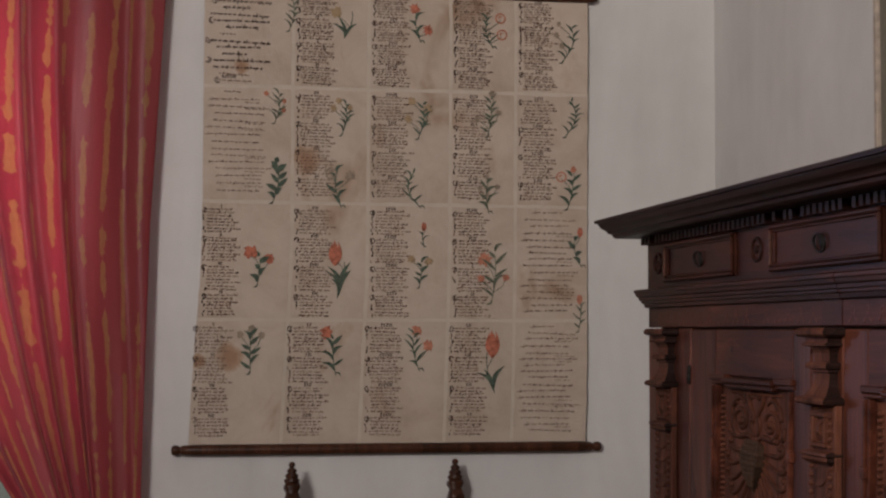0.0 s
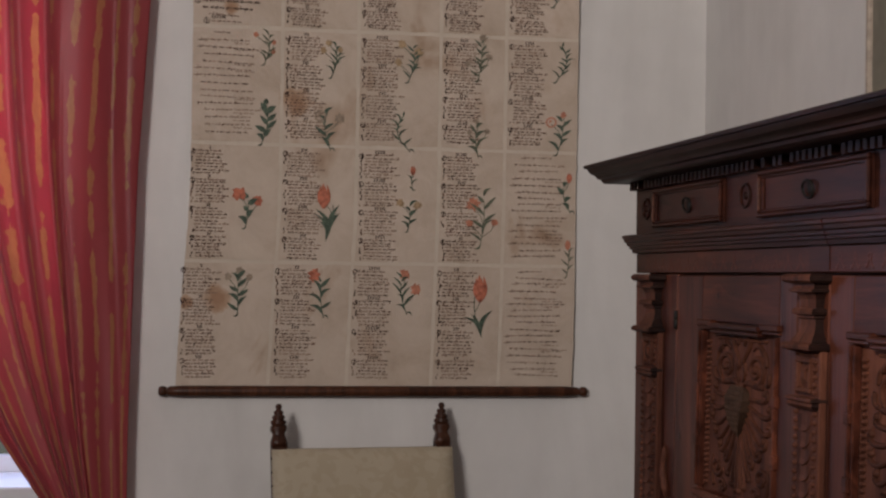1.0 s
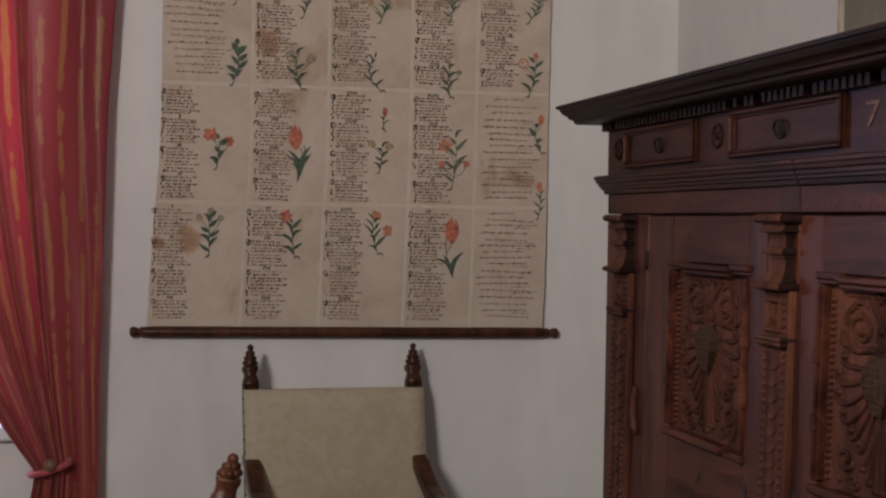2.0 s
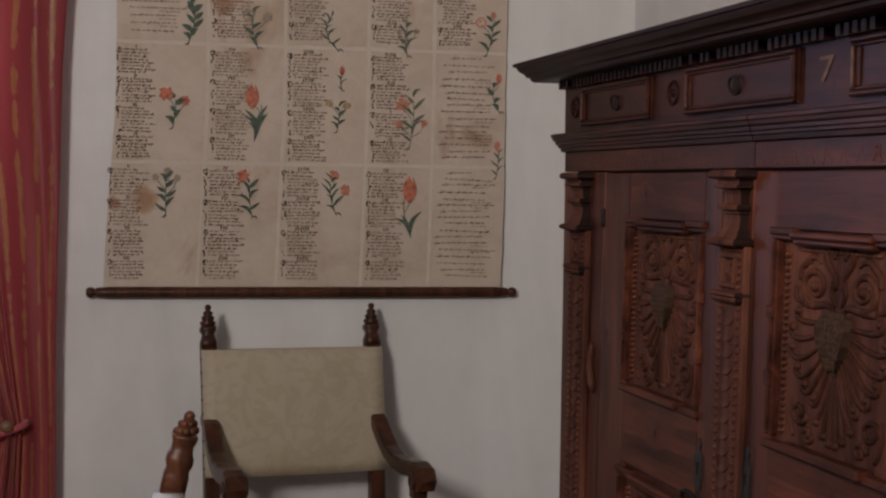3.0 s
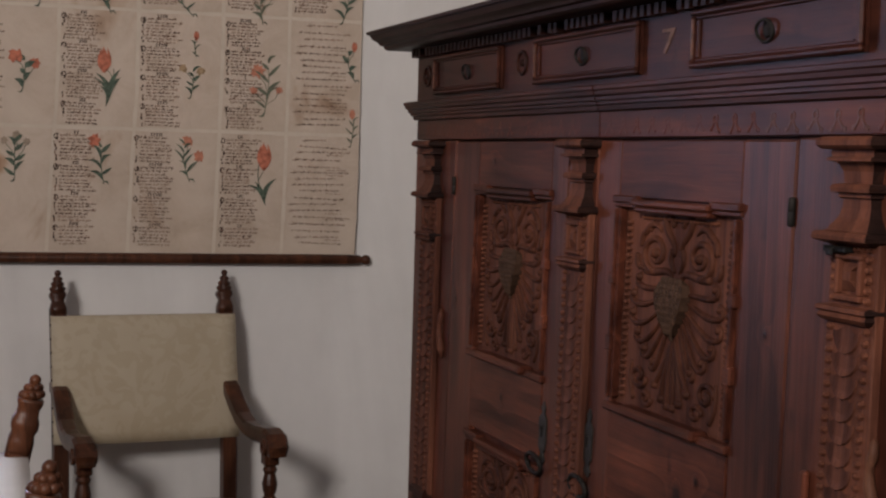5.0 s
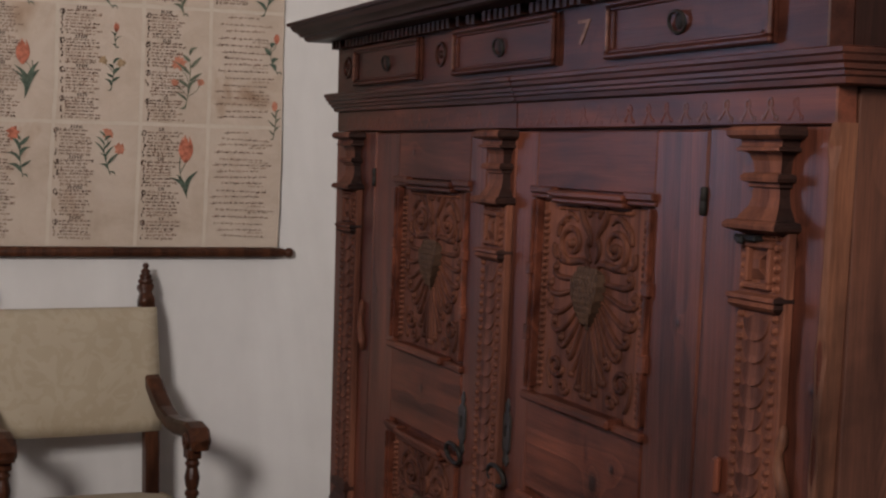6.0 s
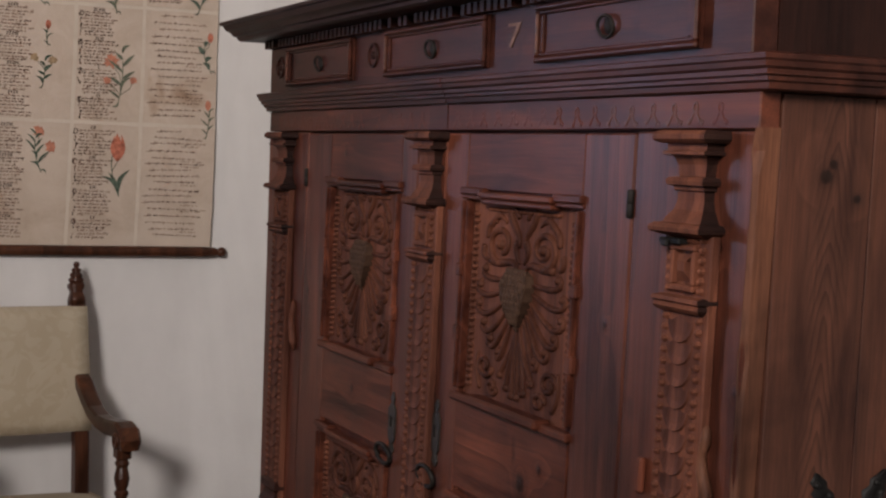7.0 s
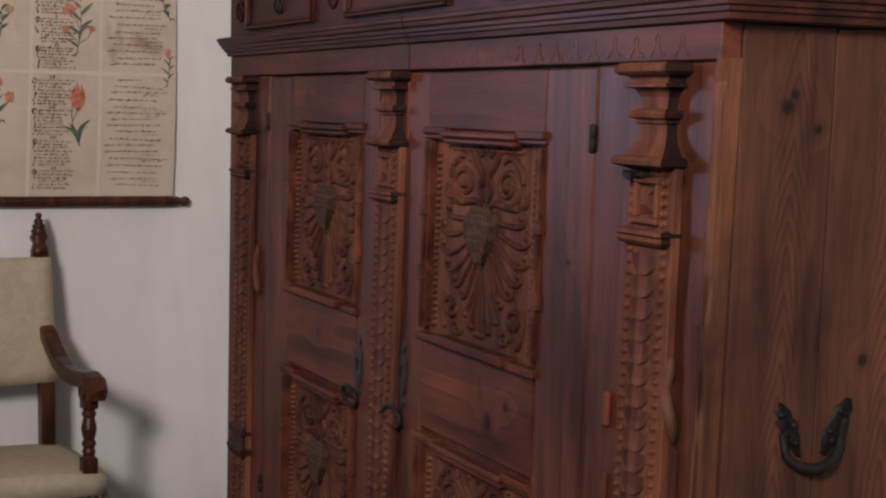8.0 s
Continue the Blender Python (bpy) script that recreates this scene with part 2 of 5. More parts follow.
n.link(n.math("MULTIPLY", n.math("FLOOR", column), 7.31), line.inputs[0])
n.link(n.math("MULTIPLY", uvw.outputs["Y"], 5.0), line.inputs[1])
reach = n.math("MINIMUM", n.math("MULTIPLY", n.math("SUBTRACT", n.noise(line.outputs[0], 1.0, 3, 0.6), 0.40), 2.2), 0.155)
g = n.ramp(n.math("ADD", n.math("SUBTRACT", reach, inside), jag), (0.0, 0.0), (0.04, 0.85))
c = n.mix(n.noise(n.coords((9, 1.2, 1), kind="UV"), 1.0, 3), (0.335, 0.056, 0.064), (0.510, 0.100, 0.106))
gold = n.mix(n.noise(n.coords((90, 30, 1), kind="UV"), 1.0, 3), (0.42, 0.160, 0.075), (0.56, 0.300, 0.125))
n.color(n.mix(g, c, gold))
n.bump(n.mix(0.5, n.noise(n.coords((400, 90, 1), kind="UV"), 1.0, 2), g), 0.25, 0.001)
n.bsdf.inputs["Sheen Weight"].default_value = 0.12
silk = n.mat

n = Nodes("window_glass", 0.03)
n.color((0.95, 0.97, 1.0))
n.bsdf.inputs["Transmission Weight"].default_value = 1.0
glass = n.mat

n = Nodes("old_painting", 0.55, spec=0.35)
v = n.coords()
c = n.ramp(n.noise(v, 4.5, 6, 0.65, 1.2), (0.25, (0.14, 0.125, 0.095)), (0.5, (0.215, 0.195, 0.150)), (0.75, (0.29, 0.255, 0.20)))
n.color(c)
n.bump(n.noise(v, 90, 4), 0.2, 0.001)
painting_mat = n.mat


# ---- building helpers ----
def finish(name, bm, material, smooth=False):
    mesh = bpy.data.meshes.new(name)
    bmesh.ops.recalc_face_normals(bm, faces=bm.faces)
    if smooth:
        for f in bm.faces:
            f.smooth = True
    bm.to_mesh(mesh)
    bm.free()
    for m in material if isinstance(material, (list, tuple)) else [material]:
        mesh.materials.append(m)
    return mesh


def part(name, bm, material, parent, label="", smooth=False):
    ob = new(name, finish(name, bm, material, smooth))
    ob.parent = parent
    return tagged(ob, label)


def share(name, mesh, parent, m):
    ob = new(name, mesh)
    ob.parent = parent
    ob.matrix_basis = m
    return ob


def thing(name, m, label, category, group="", kind=""):
    ob = new(name)
    ob.matrix_world = m
    ob.empty_display_size = 0.1
    return tagged(ob, label, category, group, kind)


def solid(name, bm, material, label, category, kind="structure", smooth=False):
    return tagged(new(name, finish(name, bm, material, smooth)), label, category, "", kind)


def box(bm, x0, x1, y0, y1, z0, z1, bevel=0.0, seg=1):
    made = bmesh.ops.create_cube(bm, size=1)["verts"]
    for v in made:
        v.co = ((x0 + x1) / 2 + v.co.x * (x1 - x0), (y0 + y1) / 2 + v.co.y * (y1 - y0), (z0 + z1) / 2 + v.co.z * (z1 - z0))
    if bevel:
        edges = {e for v in made for e in v.link_edges}
        bmesh.ops.bevel(bm, geom=list(edges), offset=bevel, segments=seg, affect="EDGES", profile=0.5)
    return bm


def boxed(*args, **kw):
    return box(bmesh.new(), *args, **kw)


def lathe(bm, profile, at=(0, 0, 0), axis="z", seg=18):
    """Turned work: (radius, height) along an axis."""
    rings = []
    for r, h in profile:
        ring = []
        for i in range(seg):
            a = 2 * math.pi * i / seg
            p = {"z": (r * math.cos(a), r * math.sin(a), h), "x": (h, r * math.cos(a), r * math.sin(a)), "y": (r * math.cos(a), h, r * math.sin(a))}[axis]
            ring.append(bm.verts.new(Vector(at) + Vector(p)))
        rings.append(ring)
    for a, b in zip(rings, rings[1:]):
        for i in range(seg):
            bm.faces.new((a[i], a[(i + 1) % seg], b[(i + 1) % seg], b[i]))
    bm.faces.new(rings[0])
    bm.faces.new(rings[-1])
    return bm


def tube(bm, points, radii, seg=8, flat=1.0, closed=False):
    """A rounded bar along points, with a radius at each; flat squashes it along y."""
    pts = [Vector(p) for p in points]
    rings = []
    count = len(pts)
    for i, p in enumerate(pts):
        ahead = (pts[(i + 1) % count] - pts[i - 1]) if closed else (pts[min(i + 1, count - 1)] - pts[max(i - 1, 0)])
        ahead.normalize()
        side = ahead.cross(Vector((0, 1, 0)))
        if side.length < 1e-4:
            side = Vector((1, 0, 0))
        side.normalize()
        up = side.cross(ahead).normalized()
        r = radii[i] if isinstance(radii, (list, tuple)) else radii
        rings.append([bm.verts.new(p + r * (math.cos(a) * side + flat * math.sin(a) * up)) for a in (2 * math.pi * k / seg for k in range(seg))])
    pairs = list(zip(rings, rings[1:])) + ([(rings[-1], rings[0])] if closed else [])
    for a, b in pairs:
        for k in range(seg):
            bm.faces.new((a[k], a[(k + 1) % seg], b[(k + 1) % seg], b[k]))
    if not closed:
        bm.faces.new(rings[0])
        bm.faces.new(rings[-1])
    return bm


def bar(bm, points, sizes, bevel=0.0):
    """A squared bar along points in the y-z plane: (width in x, thickness) at each."""
    rings = []
    pts = [Vector(p) for p in points]
    for i, p in enumerate(pts):
        ahead = (pts[min(i + 1, len(pts) - 1)] - pts[max(i - 1, 0)]).normalized()
        up = Vector((1, 0, 0)).cross(ahead).normalized()
        w, h = sizes[i]
        c = 0.28
        ring = []
        for sx, sz in ((-1, -1 + c), (-1, 1 - c), (-1 + c, 1), (1 - c, 1), (1, 1 - c), (1, -1 + c), (1 - c, -1), (-1 + c, -1)):
            ring.append(bm.verts.new(p + Vector((sx * w / 2, 0, 0)) + up * (sz * h / 2)))
        rings.append(ring)
    for a, b in zip(rings, rings[1:]):
        for k in range(8):
            bm.faces.new((a[k], a[(k + 1) % 8], b[(k + 1) % 8], b[k]))
    bm.faces.new(rings[0])
    bm.faces.new(rings[-1])
    return bm


def moulding(bm, profile, u0, u1, depth):
    """A moulding round the front and both ends of a cabinet; profile: (overhang, height) from the lowest point up."""
    rows = [[bm.verts.new(p) for p in ((u0 - w, depth, z), (u0 - w, -w, z), (u1 + w, -w, z), (u1 + w, depth, z))] for w, z in profile]
    for a, b in zip(rows, rows[1:]):
        for i in range(3):
            bm.faces.new((a[i], a[i + 1], b[i + 1], b[i]))
    bm.faces.new(rows[-1])
    bm.faces.new(rows[0])
    bm.faces.new([r[0] for r in rows] + [r[3] for r in reversed(rows)])
    return bm


def dome(bm, x, z, y, rx, rz, h, seg=7):
    """A low carved boss on an upright face that looks to -y."""
    tip = bm.verts.new((x, y - h, z))
    rings = []
    for s, d in ((1.0, 0.0), (0.72, 0.72)):
        rings.append([bm.verts.new((x + rx * s * math.cos(2 * math.pi * k / seg), y - h * d, z + rz * s * math.sin(2 * math.pi * k / seg))) for k in range(seg)])
    for k in range(seg):
        j = (k + 1) % seg
        bm.faces.new((rings[0][k], rings[0][j], rings[1][j], rings[1][k]))
        bm.faces.new((rings[1][k], rings[1][j], tip))
    return bm


# ---- the room ----
NORTH, EAST, SOUTH, WEST, CEILING = 0.0, 1.16, -6.8, -7.5, 3.9


def wall_with_window(name, x0, x1, y_in, y_out, opening, label):
    """A wall along x with one window opening (x0, x1, z0, z1)."""
    a, b, c, d = opening
    bm = bmesh.new()
    lo, hi = min(y_in, y_out), max(y_in, y_out)
    box(bm, x0, a, lo, hi, 0, CEILING)
    box(bm, b, x1, lo, hi, 0, CEILING)
    box(bm, a, b, lo, hi, 0, c)
    box(bm, a, b, lo, hi, d, CEILING)
    return solid(name, bm, plaster, label, "wall")


wall_with_window("wall_north", WEST, EAST, NORTH, NORTH + 0.45, (-2.30, -1.12, 0.93, 2.95), "uneven white plaster wall behind the hanging scroll")
wall_with_window("wall_south", WEST, EAST, SOUTH, SOUTH - 0.45, (-3.25, -1.95, 1.75, 3.70), "white plaster wall with a high window")
solid("wall_east", boxed(EAST, EAST + 0.4, SOUTH - 0.45, NORTH + 0.45, 0, CEILING), plaster, "white plaster wall behind the wardrobe", "wall")
solid("wall_west", boxed(WEST - 0.4, WEST, SOUTH - 0.45, NORTH + 0.45, 0, CEILING), plaster, "plain white plaster wall", "wall")
solid("ceiling", boxed(WEST - 0.4, EAST + 0.4, SOUTH - 0.45, NORTH + 0.45, CEILING, CEILING + 0.3), plaster, "plain white plaster ceiling", "ceiling")
solid("floor", boxed(WEST - 0.4, EAST + 0.4, SOUTH - 0.45, NORTH + 0.45, -0.2, 0.0), boards, "brown wooden floor boards", "floor")


def window(name, x0, x1, z0, z1, y, sill_y0, sill_y1, label):
    ob = thing(name, pose(0, 0, 0), label, "window", kind="structure")
    bm = bmesh.new()
    t = 0.06
    for args in ((x0, x0 + t, z0, z1), (x1 - t, x1, z0, z1), (x0 + t, x1 - t, z0, z0 + t), (x0 + t, x1 - t, z1 - t, z1), ((x0 + x1) / 2 - 0.035, (x0 + x1) / 2 + 0.035, z0 + t, z1 - t)):
        box(bm, args[0], args[1], y - 0.03, y + 0.03, args[2], args[3], 0.006)
    part("window_frame", bm, white_paint, ob)
    for k in (1, 2):
        zc = z0 + (z1 - z0) * k / 3
        part("glazing_bar", boxed(x0 + t, x1 - t, y - 0.015, y + 0.015, zc - 0.014, zc + 0.014, 0.004), white_paint, ob)
    for a, b in ((x0 + t, (x0 + x1) / 2 - 0.035), ((x0 + x1) / 2 + 0.035, x1 - t)):
        g = part("pane", boxed(a, b, y - 0.004, y + 0.004, z0 + t, z1 - t), glass, ob)
        g.visible_shadow = False
    part("window_sill", boxed(x0 - 0.05, x1 + 0.05, sill_y0, sill_y1, z0 - 0.045, z0 + 0.004, 0.01, seg=2), white_paint, ob, "white painted sill")
    return ob


window("window_1", -2.30, -1.12, 0.93, 2.95, 0.38, -0.05, 0.34, "white painted window behind the red curtain")
window("window_2", -3.25, -1.95, 1.75, 3.70, -7.12, -7.08, -6.76, "high white painted window")


# ---- hanging scroll ----
ROD_Z, TOP_Z = 1.242, 2.81
COLS = (0.0, 0.2256, 0.420, 0.633, 0.807, 1.0)
ROWS_Z = (1.262, 1.675, 2.070, 2.462, 2.80)


def scroll_left(z):
    return float(np.interp(z, (1.262, 1.45, 1.61, 1.80, 1.99, 2.75), (-0.678, -0.670, -0.660, -0.646, -0.640, -0.640)))


def scroll_right(z):
    return float(np.interp(z, (1.262, 1.60, 2.0, 2.8), (0.676, 0.682, 0.686, 0.686)))


def scroll_y(x, z):
    """How far the sheet hangs off the wall."""
    edge = 0.010 * math.exp(-((x + 0.66) / 0.10) ** 2) * math.sin((z - 1.25) * 3.0)
    return -0.022 - 0.006 * math.sin(z * 5 + x * 1.3) - 0.004 * math.sin(x * 9) - edge


def on_scroll(fx, z, lift=0.0):
    x = scroll_left(z) + fx * (scroll_right(z) - scroll_left(z))
    return (x, scroll_y(x, z) - lift, z)


def sheet_mesh(f0, f1, z0, z1, lift, nx, nz, wob=0.0, seed=0):
    rnd = random.Random(seed)
    bm = bmesh.new()
    grid = []
    for j in range(nz + 1):
        row = []
        for i in range(nx + 1):
            jx = rnd.uniform(-wob, wob) if i in (0, nx) else 0
            jz = rnd.uniform(-wob, wob) if j in (0, nz) else 0
            row.append(bm.verts.new(on_scroll(f0 + (f1 - f0) * i / nx + jx / 1.36, z0 + (z1 - z0) * j / nz + jz, lift)))
        grid.append(row)
    for j in range(nz):
        for i in range(nx):
            bm.faces.new((grid[j][i], grid[j][i + 1], grid[j + 1][i + 1], grid[j + 1][i]))
    return bm


scroll = thing("hanging_scroll", pose(0, 0, ROD_Z), "large parchment scroll of written sheets and painted flowers", "scroll")
scroll_home = Matrix.Translation((0, 0, -ROD_Z))


def scroll_part(name, bm, material, label="", smooth=False):
    ob = part(name, bm, material, scroll, label, smooth)
    ob.matrix_basis = scroll_home
    return ob


scroll_part("backing", sheet_mesh(0, 1, 1.245, 2.81, 0.0, 26, 40), paper_strip, "pale paper strips between the sheets")
for r in range(4):
    for c in range(5):
        g = 0.0045
        f0, f1 = COLS[c] + (g if c else 0.0), COLS[c + 1] - (g if c < 4 else 0.0)
        scroll_part("sheet", sheet_mesh(f0, f1, ROWS_Z[r] + (0.006 if r else 0), ROWS_Z[r + 1] - 0.006, 0.0022, 8, 10, 0.0016, 10 * r + c), parchment)
rod = lathe(bmesh.new(), [(0.004, -0.734), (0.013, -0.732), (0.0175, -0.724), (0.0165, -0.712), (0.011, -0.704), (0.016, -0.698), (0.0185, -0.66), (0.0185, 0.66), (0.016, 0.695), (0.011, 0.702), (0.0165, 0.710), (0.0175, 0.722), (0.013, 0.730), (0.004, 0.732)], (0, -0.026, ROD_Z), "x", 16)
scroll_part("bottom_rod", rod, walnut, "dark turned wooden rod", True)
rod = lathe(bmesh.new(), [(0.013, -0.72), (0.0185, -0.70), (0.0185, 0.70), (0.013, 0.72)], (0, -0.026, 2.805), "x", 16)
scroll_part("top_rod", rod, walnut, "dark turned wooden rod", True)

# verse numerals as pen strokes, and lines of unreadable writing as short bars
quads = {"dark": [], "brown": [], "pale": []}


def ink_bar(x, z, w, h, tone, slant=0.0):
    y = on_scroll((x - scroll_left(z)) / (scroll_right(z) - scroll_left(z)), z, 0.0048)[1]
    quads[tone].append(((x, y, z - h / 2), (x + w, y, z - h / 2), (x + w + slant, y, z + h / 2), (x + slant, y, z + h / 2)))


def roman(n):
    text = ""
    for value, sign in ((100, "C"), (90, "XC"), (50, "L"), (40, "XL"), (10, "X"), (9, "IX"), (5, "V"), (4, "IV"), (1, "I")):
        while n >= value:
            text, n = text + sign, n - value
    return text


def numeral(n, x, z, h=0.0115):
    for sign in roman(n):
        if sign == "X":
            ink_bar(x, z, 0.0026, h, "dark", 0.0045)
            ink_bar(x + 0.0045, z, 0.0013, h, "dark", -0.0045)
            x += 0.0088
        elif sign == "V":
            ink_bar(x + 0.0028, z, 0.0024, h, "dark", -0.0032)
            ink_bar(x + 0.0028, z, 0.0012, h, "dark", 0.0036)
            x += 0.0088
        elif sign == "L":
            ink_bar(x, z, 0.0024, h, "dark")
            ink_bar(x, z - h * 0.42, 0.0062, 0.0016, "dark")
            x += 0.0082
        else:
            ink_bar(x, z, 0.0024, h, "dark")
            x += 0.0045


def initial(x, z, size, seed):
    r = random.Random(seed)
    turn, reach = r.uniform(0, 6.28), r.uniform(3.6, 5.6)
    for k in range(9):
        a = turn + reach * k / 8
        ink_bar(x + 0.5 * size * math.cos(a), z + 0.55 * size * math.sin(a), 0.0030 if k % 3 else 0.0042, 0.0036, "dark", 0.001)
    ink_bar(x + r.uniform(-0.3, 0.3) * size, z, 0.0026, size * r.uniform(0.7, 1.3), "dark", r.uniform(-0.003, 0.004))


def word_line(x, end, z, tall, tone, drift, darker, thick=1.0):
    start = x
    while x < end:
        for q in range(rnd.randint(2, 7)):
            up = rnd.random()
            w = rnd.uniform(0.0011, 0.0034) * thick
            h = tall * (1.9 if up < 0.12 else 1.0) * rnd.uniform(0.55, 1.1)
            dz = tall * (0.4 if up < 0.07 else -0.4 if up < 0.12 else 0) + rnd.uniform(-0.0007, 0.0007)
            ink_bar(x, z + drift * (x - start) + dz, w, h, "dark" if rnd.random() < darker else tone, rnd.uniform(0.0, 0.0022))
            x += w + rnd.uniform(0.0002, 0.0012)
        x += rnd.uniform(0.0022, 0.0060)


FIRST = {(1, 3): 8, (1, 2): 12, (1, 1): 16, (1, 0): 20, (2, 3): 24, (2, 2): 28, (2, 1): 32, (2, 0): 36, (3, 3): 40, (3, 2): 44, (3, 1): 48, (3, 0): 52, (4, 3): 62, (4, 2): 66, (0, 1): 1, (0, 0): 5}
rnd = random.Random(7)
for r in range(4):
    for c in range(5):
        z0, z1 = ROWS_Z[r] + 0.016, ROWS_Z[r + 1] - 0.016
        zc = (z0 + z1) / 2
        left = scroll_left(zc) + COLS[c] * (scroll_right(zc) - scroll_left(zc))
        if c == 0 and r == 3:
            # title sheet: large dark lines of uneven length
            for k, (a, b) in enumerate(((0.05, 0.20), (0.04, 0.21), (0.06, 0.15), (0.02, 0.21), (0.03, 0.21), (0.07, 0.18), (0.05, 0.10), (0.02, 0.22), (0.04, 0.18), (0.06, 0.14), (0.02, 0.21), (0.03, 0.19), (0.05, 0.15), (0.05, 0.16))):
                z = z1 - 0.012 - k * 0.0225
                small = k in (6, 12, 13)
                word_line(left + a, left + b, z, 0.0075 if not small else 0.0045, "brown" if small else "dark", rnd.uniform(-0.06, 0.01), 0.55 if not small else 0.1, 1.0 if not small else 0.8)
                if k % 3 == 1:
                    initial(left + a - 0.008, z, 0.017, k)
            numeral(38, left + 0.06, z0 + 0.014, 0.011)
            continue
        wide = (c == 4 and r < 2) or (c == 0 and r == 2)
        x0 = left + (0.026 if c else 0.018)
        if wide:
            z, k = z1 - 0.004, 0
            while z > z0:
                a = rnd.uniform(0.0, 0.03) if k else 0.05
                word_line(x0 + a, x0 + (0.195 if k else 0.14) - rnd.uniform(0, 0.04), z, 0.0042, rnd.choice(("pale", "brown", "brown")), rnd.uniform(-0.05, 0.02), 0.10)
                if rnd.random() < 0.45:
                    ink_bar(x0 + a - 0.016, z - 0.002, 0.020, 0.0016, "brown", 0.0)
                    ink_bar(x0 + a - 0.006, z, 0.0016, 0.012, "brown", 0.003)
                if rnd.random() < 0.4:
                    word_line(x0 + 0.12, x0 + 0.175, z - 0.010, 0.0034, "pale", -0.02, 0.0)
                z -= rnd.uniform(0.019, 0.026)
                k += 1
            continue
        width = 0.098 if c == 0 else 0.108
        pitch = (z1 - z0) / 34.0
        number = FIRST[(c, r)]
        z, k = z1, 0
        while z > z0:
            if k % 9 == 0:
                text_width = 0.0075 * len(roman(number))
                numeral(number, x0 + width * 0.52 - text_width / 2, z)
                number += 1
                initial(x0 - 0.010, z - 0.014, 0.015, 100 * c + 10 * r + k)
            else:
                if rnd.random() < 0.78:
                    ink_bar(x0 - rnd.uniform(0.007, 0.015), z, rnd.uniform(0.0026, 0.0060), rnd.uniform(0.006, 0.012), "dark" if rnd.random() < 0.75 else "brown", rnd.uniform(-0.003, 0.004))
                faint = rnd.random() < 0.36
                word_line(x0 + rnd.uniform(-0.002, 0.006), x0 + width * rnd.uniform(0.78, 1.06), z, 0.0052, "pale" if faint else "brown", rnd.uniform(-0.03, 0.015), 0.03 if faint else 0.11, 1.05)
            z -= pitch
            k += 1
for tone, colour in (("dark", ink), ("brown", ink_brown), ("pale", ink_pale)):
    mesh = bpy.data.meshes.new("writing")
    flat = [p for q in quads[tone] for p in q]
    mesh.from_pydata(flat, [], [tuple(range(4 * i, 4 * i + 4)) for i in range(len(quads[tone]))])
    mesh.materials.append(colour)
    ob = new("writing", mesh)
    ob.parent = scroll
    ob.matrix_basis = scroll_home
    tagged(ob, "lines of brown handwriting", kind="stuff")


# painted flowers
LAYER = [0]


def blade(bm, p, q, width, mat, bend=0.0):
    """A painted leaf or petal: a pointed shape from p to q."""
    p, q = Vector(p), Vector(q)
    along = q - p
    side = Vector((-along.y, along.x))
    LAYER[0] += 1
    y = -0.00012 * (LAYER[0] % 24)
    lo, hi = [], []
    for i in range(7):
        t = i / 6
        mid = p + along * t + side * bend * math.sin(math.pi * t)
        w = width * math.sin(math.pi * min(1, 0.06 + 0.94 * t) ** 0.8) * 0.5 + 0.0004
        off = side.normalized() * w
        lo.append(mid - off)
        hi.append(mid + off)
    bl = [bm.verts.new((v.x, y, v.y)) for v in lo]
    bh = [bm.verts.new((v.x, y, v.y)) for v in hi]
    for i in range(6):
        bm.faces.new((bl[i], bl[i + 1], bh[i + 1], bh[i])).material_index = mat


def stroke(bm, pts, width, mat):
    pts = [Vector(p) for p in pts]
    rows = []
    for i, p in enumerate(pts):
        d = (pts[min(i + 1, len(pts) - 1)] - pts[max(i - 1, 0)]).normalized()
        s = Vector((-d.y, d.x)) * width / 2
        rows.append((bm.verts.new(((p - s).x, 0, (p - s).y)), bm.verts.new(((p + s).x, 0, (p + s).y))))
    for a, b in zip(rows, rows[1:]):
        bm.faces.new((a[0], b[0], b[1], a[1])).material_index = mat


def head(bm, kind, c, r, mat, rnd):
    """A painted bloom of radius r round c."""
    c = Vector(c)
    if kind == "tulip":
        base = c - Vector((0, 0.9 * r))
        for dx, w, up, bulge in ((-0.24, 0.42, 2.15, 0.13), (0.30, 0.42, 2.25, -0.13), (-0.04, 0.60, 2.35, 0.03), (0.10, 0.60, 2.10, -0.04)):
            blade(bm, base, base + Vector((dx * r, up * r)), w * r, mat, bulge)
    elif kind == "star":
        for p in range(9):
            a = 2 * math.pi * p / 9 + rnd.uniform(-0.2, 0.2)
            blade(bm, c, c + Vector((math.cos(a), math.sin(a))) * r * rnd.uniform(0.8, 1.1), r * 0.42, mat)
    elif kind == "ring":
        for p in range(11):
            a = 2 * math.pi * p / 11
            b = a + 0.75
            blade(bm, c + Vector((math.cos(a), math.sin(a))) * r * 0.8, c + Vector((math.cos(b), math.sin(b))) * r * 0.8, r * 0.30, mat, -0.2)
        blade(bm, c - Vector((0.35 * r, 0.2 * r)), c + Vector((0.3 * r, 0.3 * r)), r * 0.3, mat, 0.3)
    else:
        # a full rose of broad overlapping petals
        for p in range(7):
            a = 2 * math.pi * p / 7 + rnd.uniform(-0.25, 0.25)
            d = Vector((math.cos(a), math.sin(a)))
            blade(bm, c - d * 0.15 * r, c + d * r * rnd.uniform(0.85, 1.1), r * 0.80, mat, rnd.uniform(-0.2, 0.2))


PETALS = (petal_red, petal_rose, petal_ochre, petal_grey)


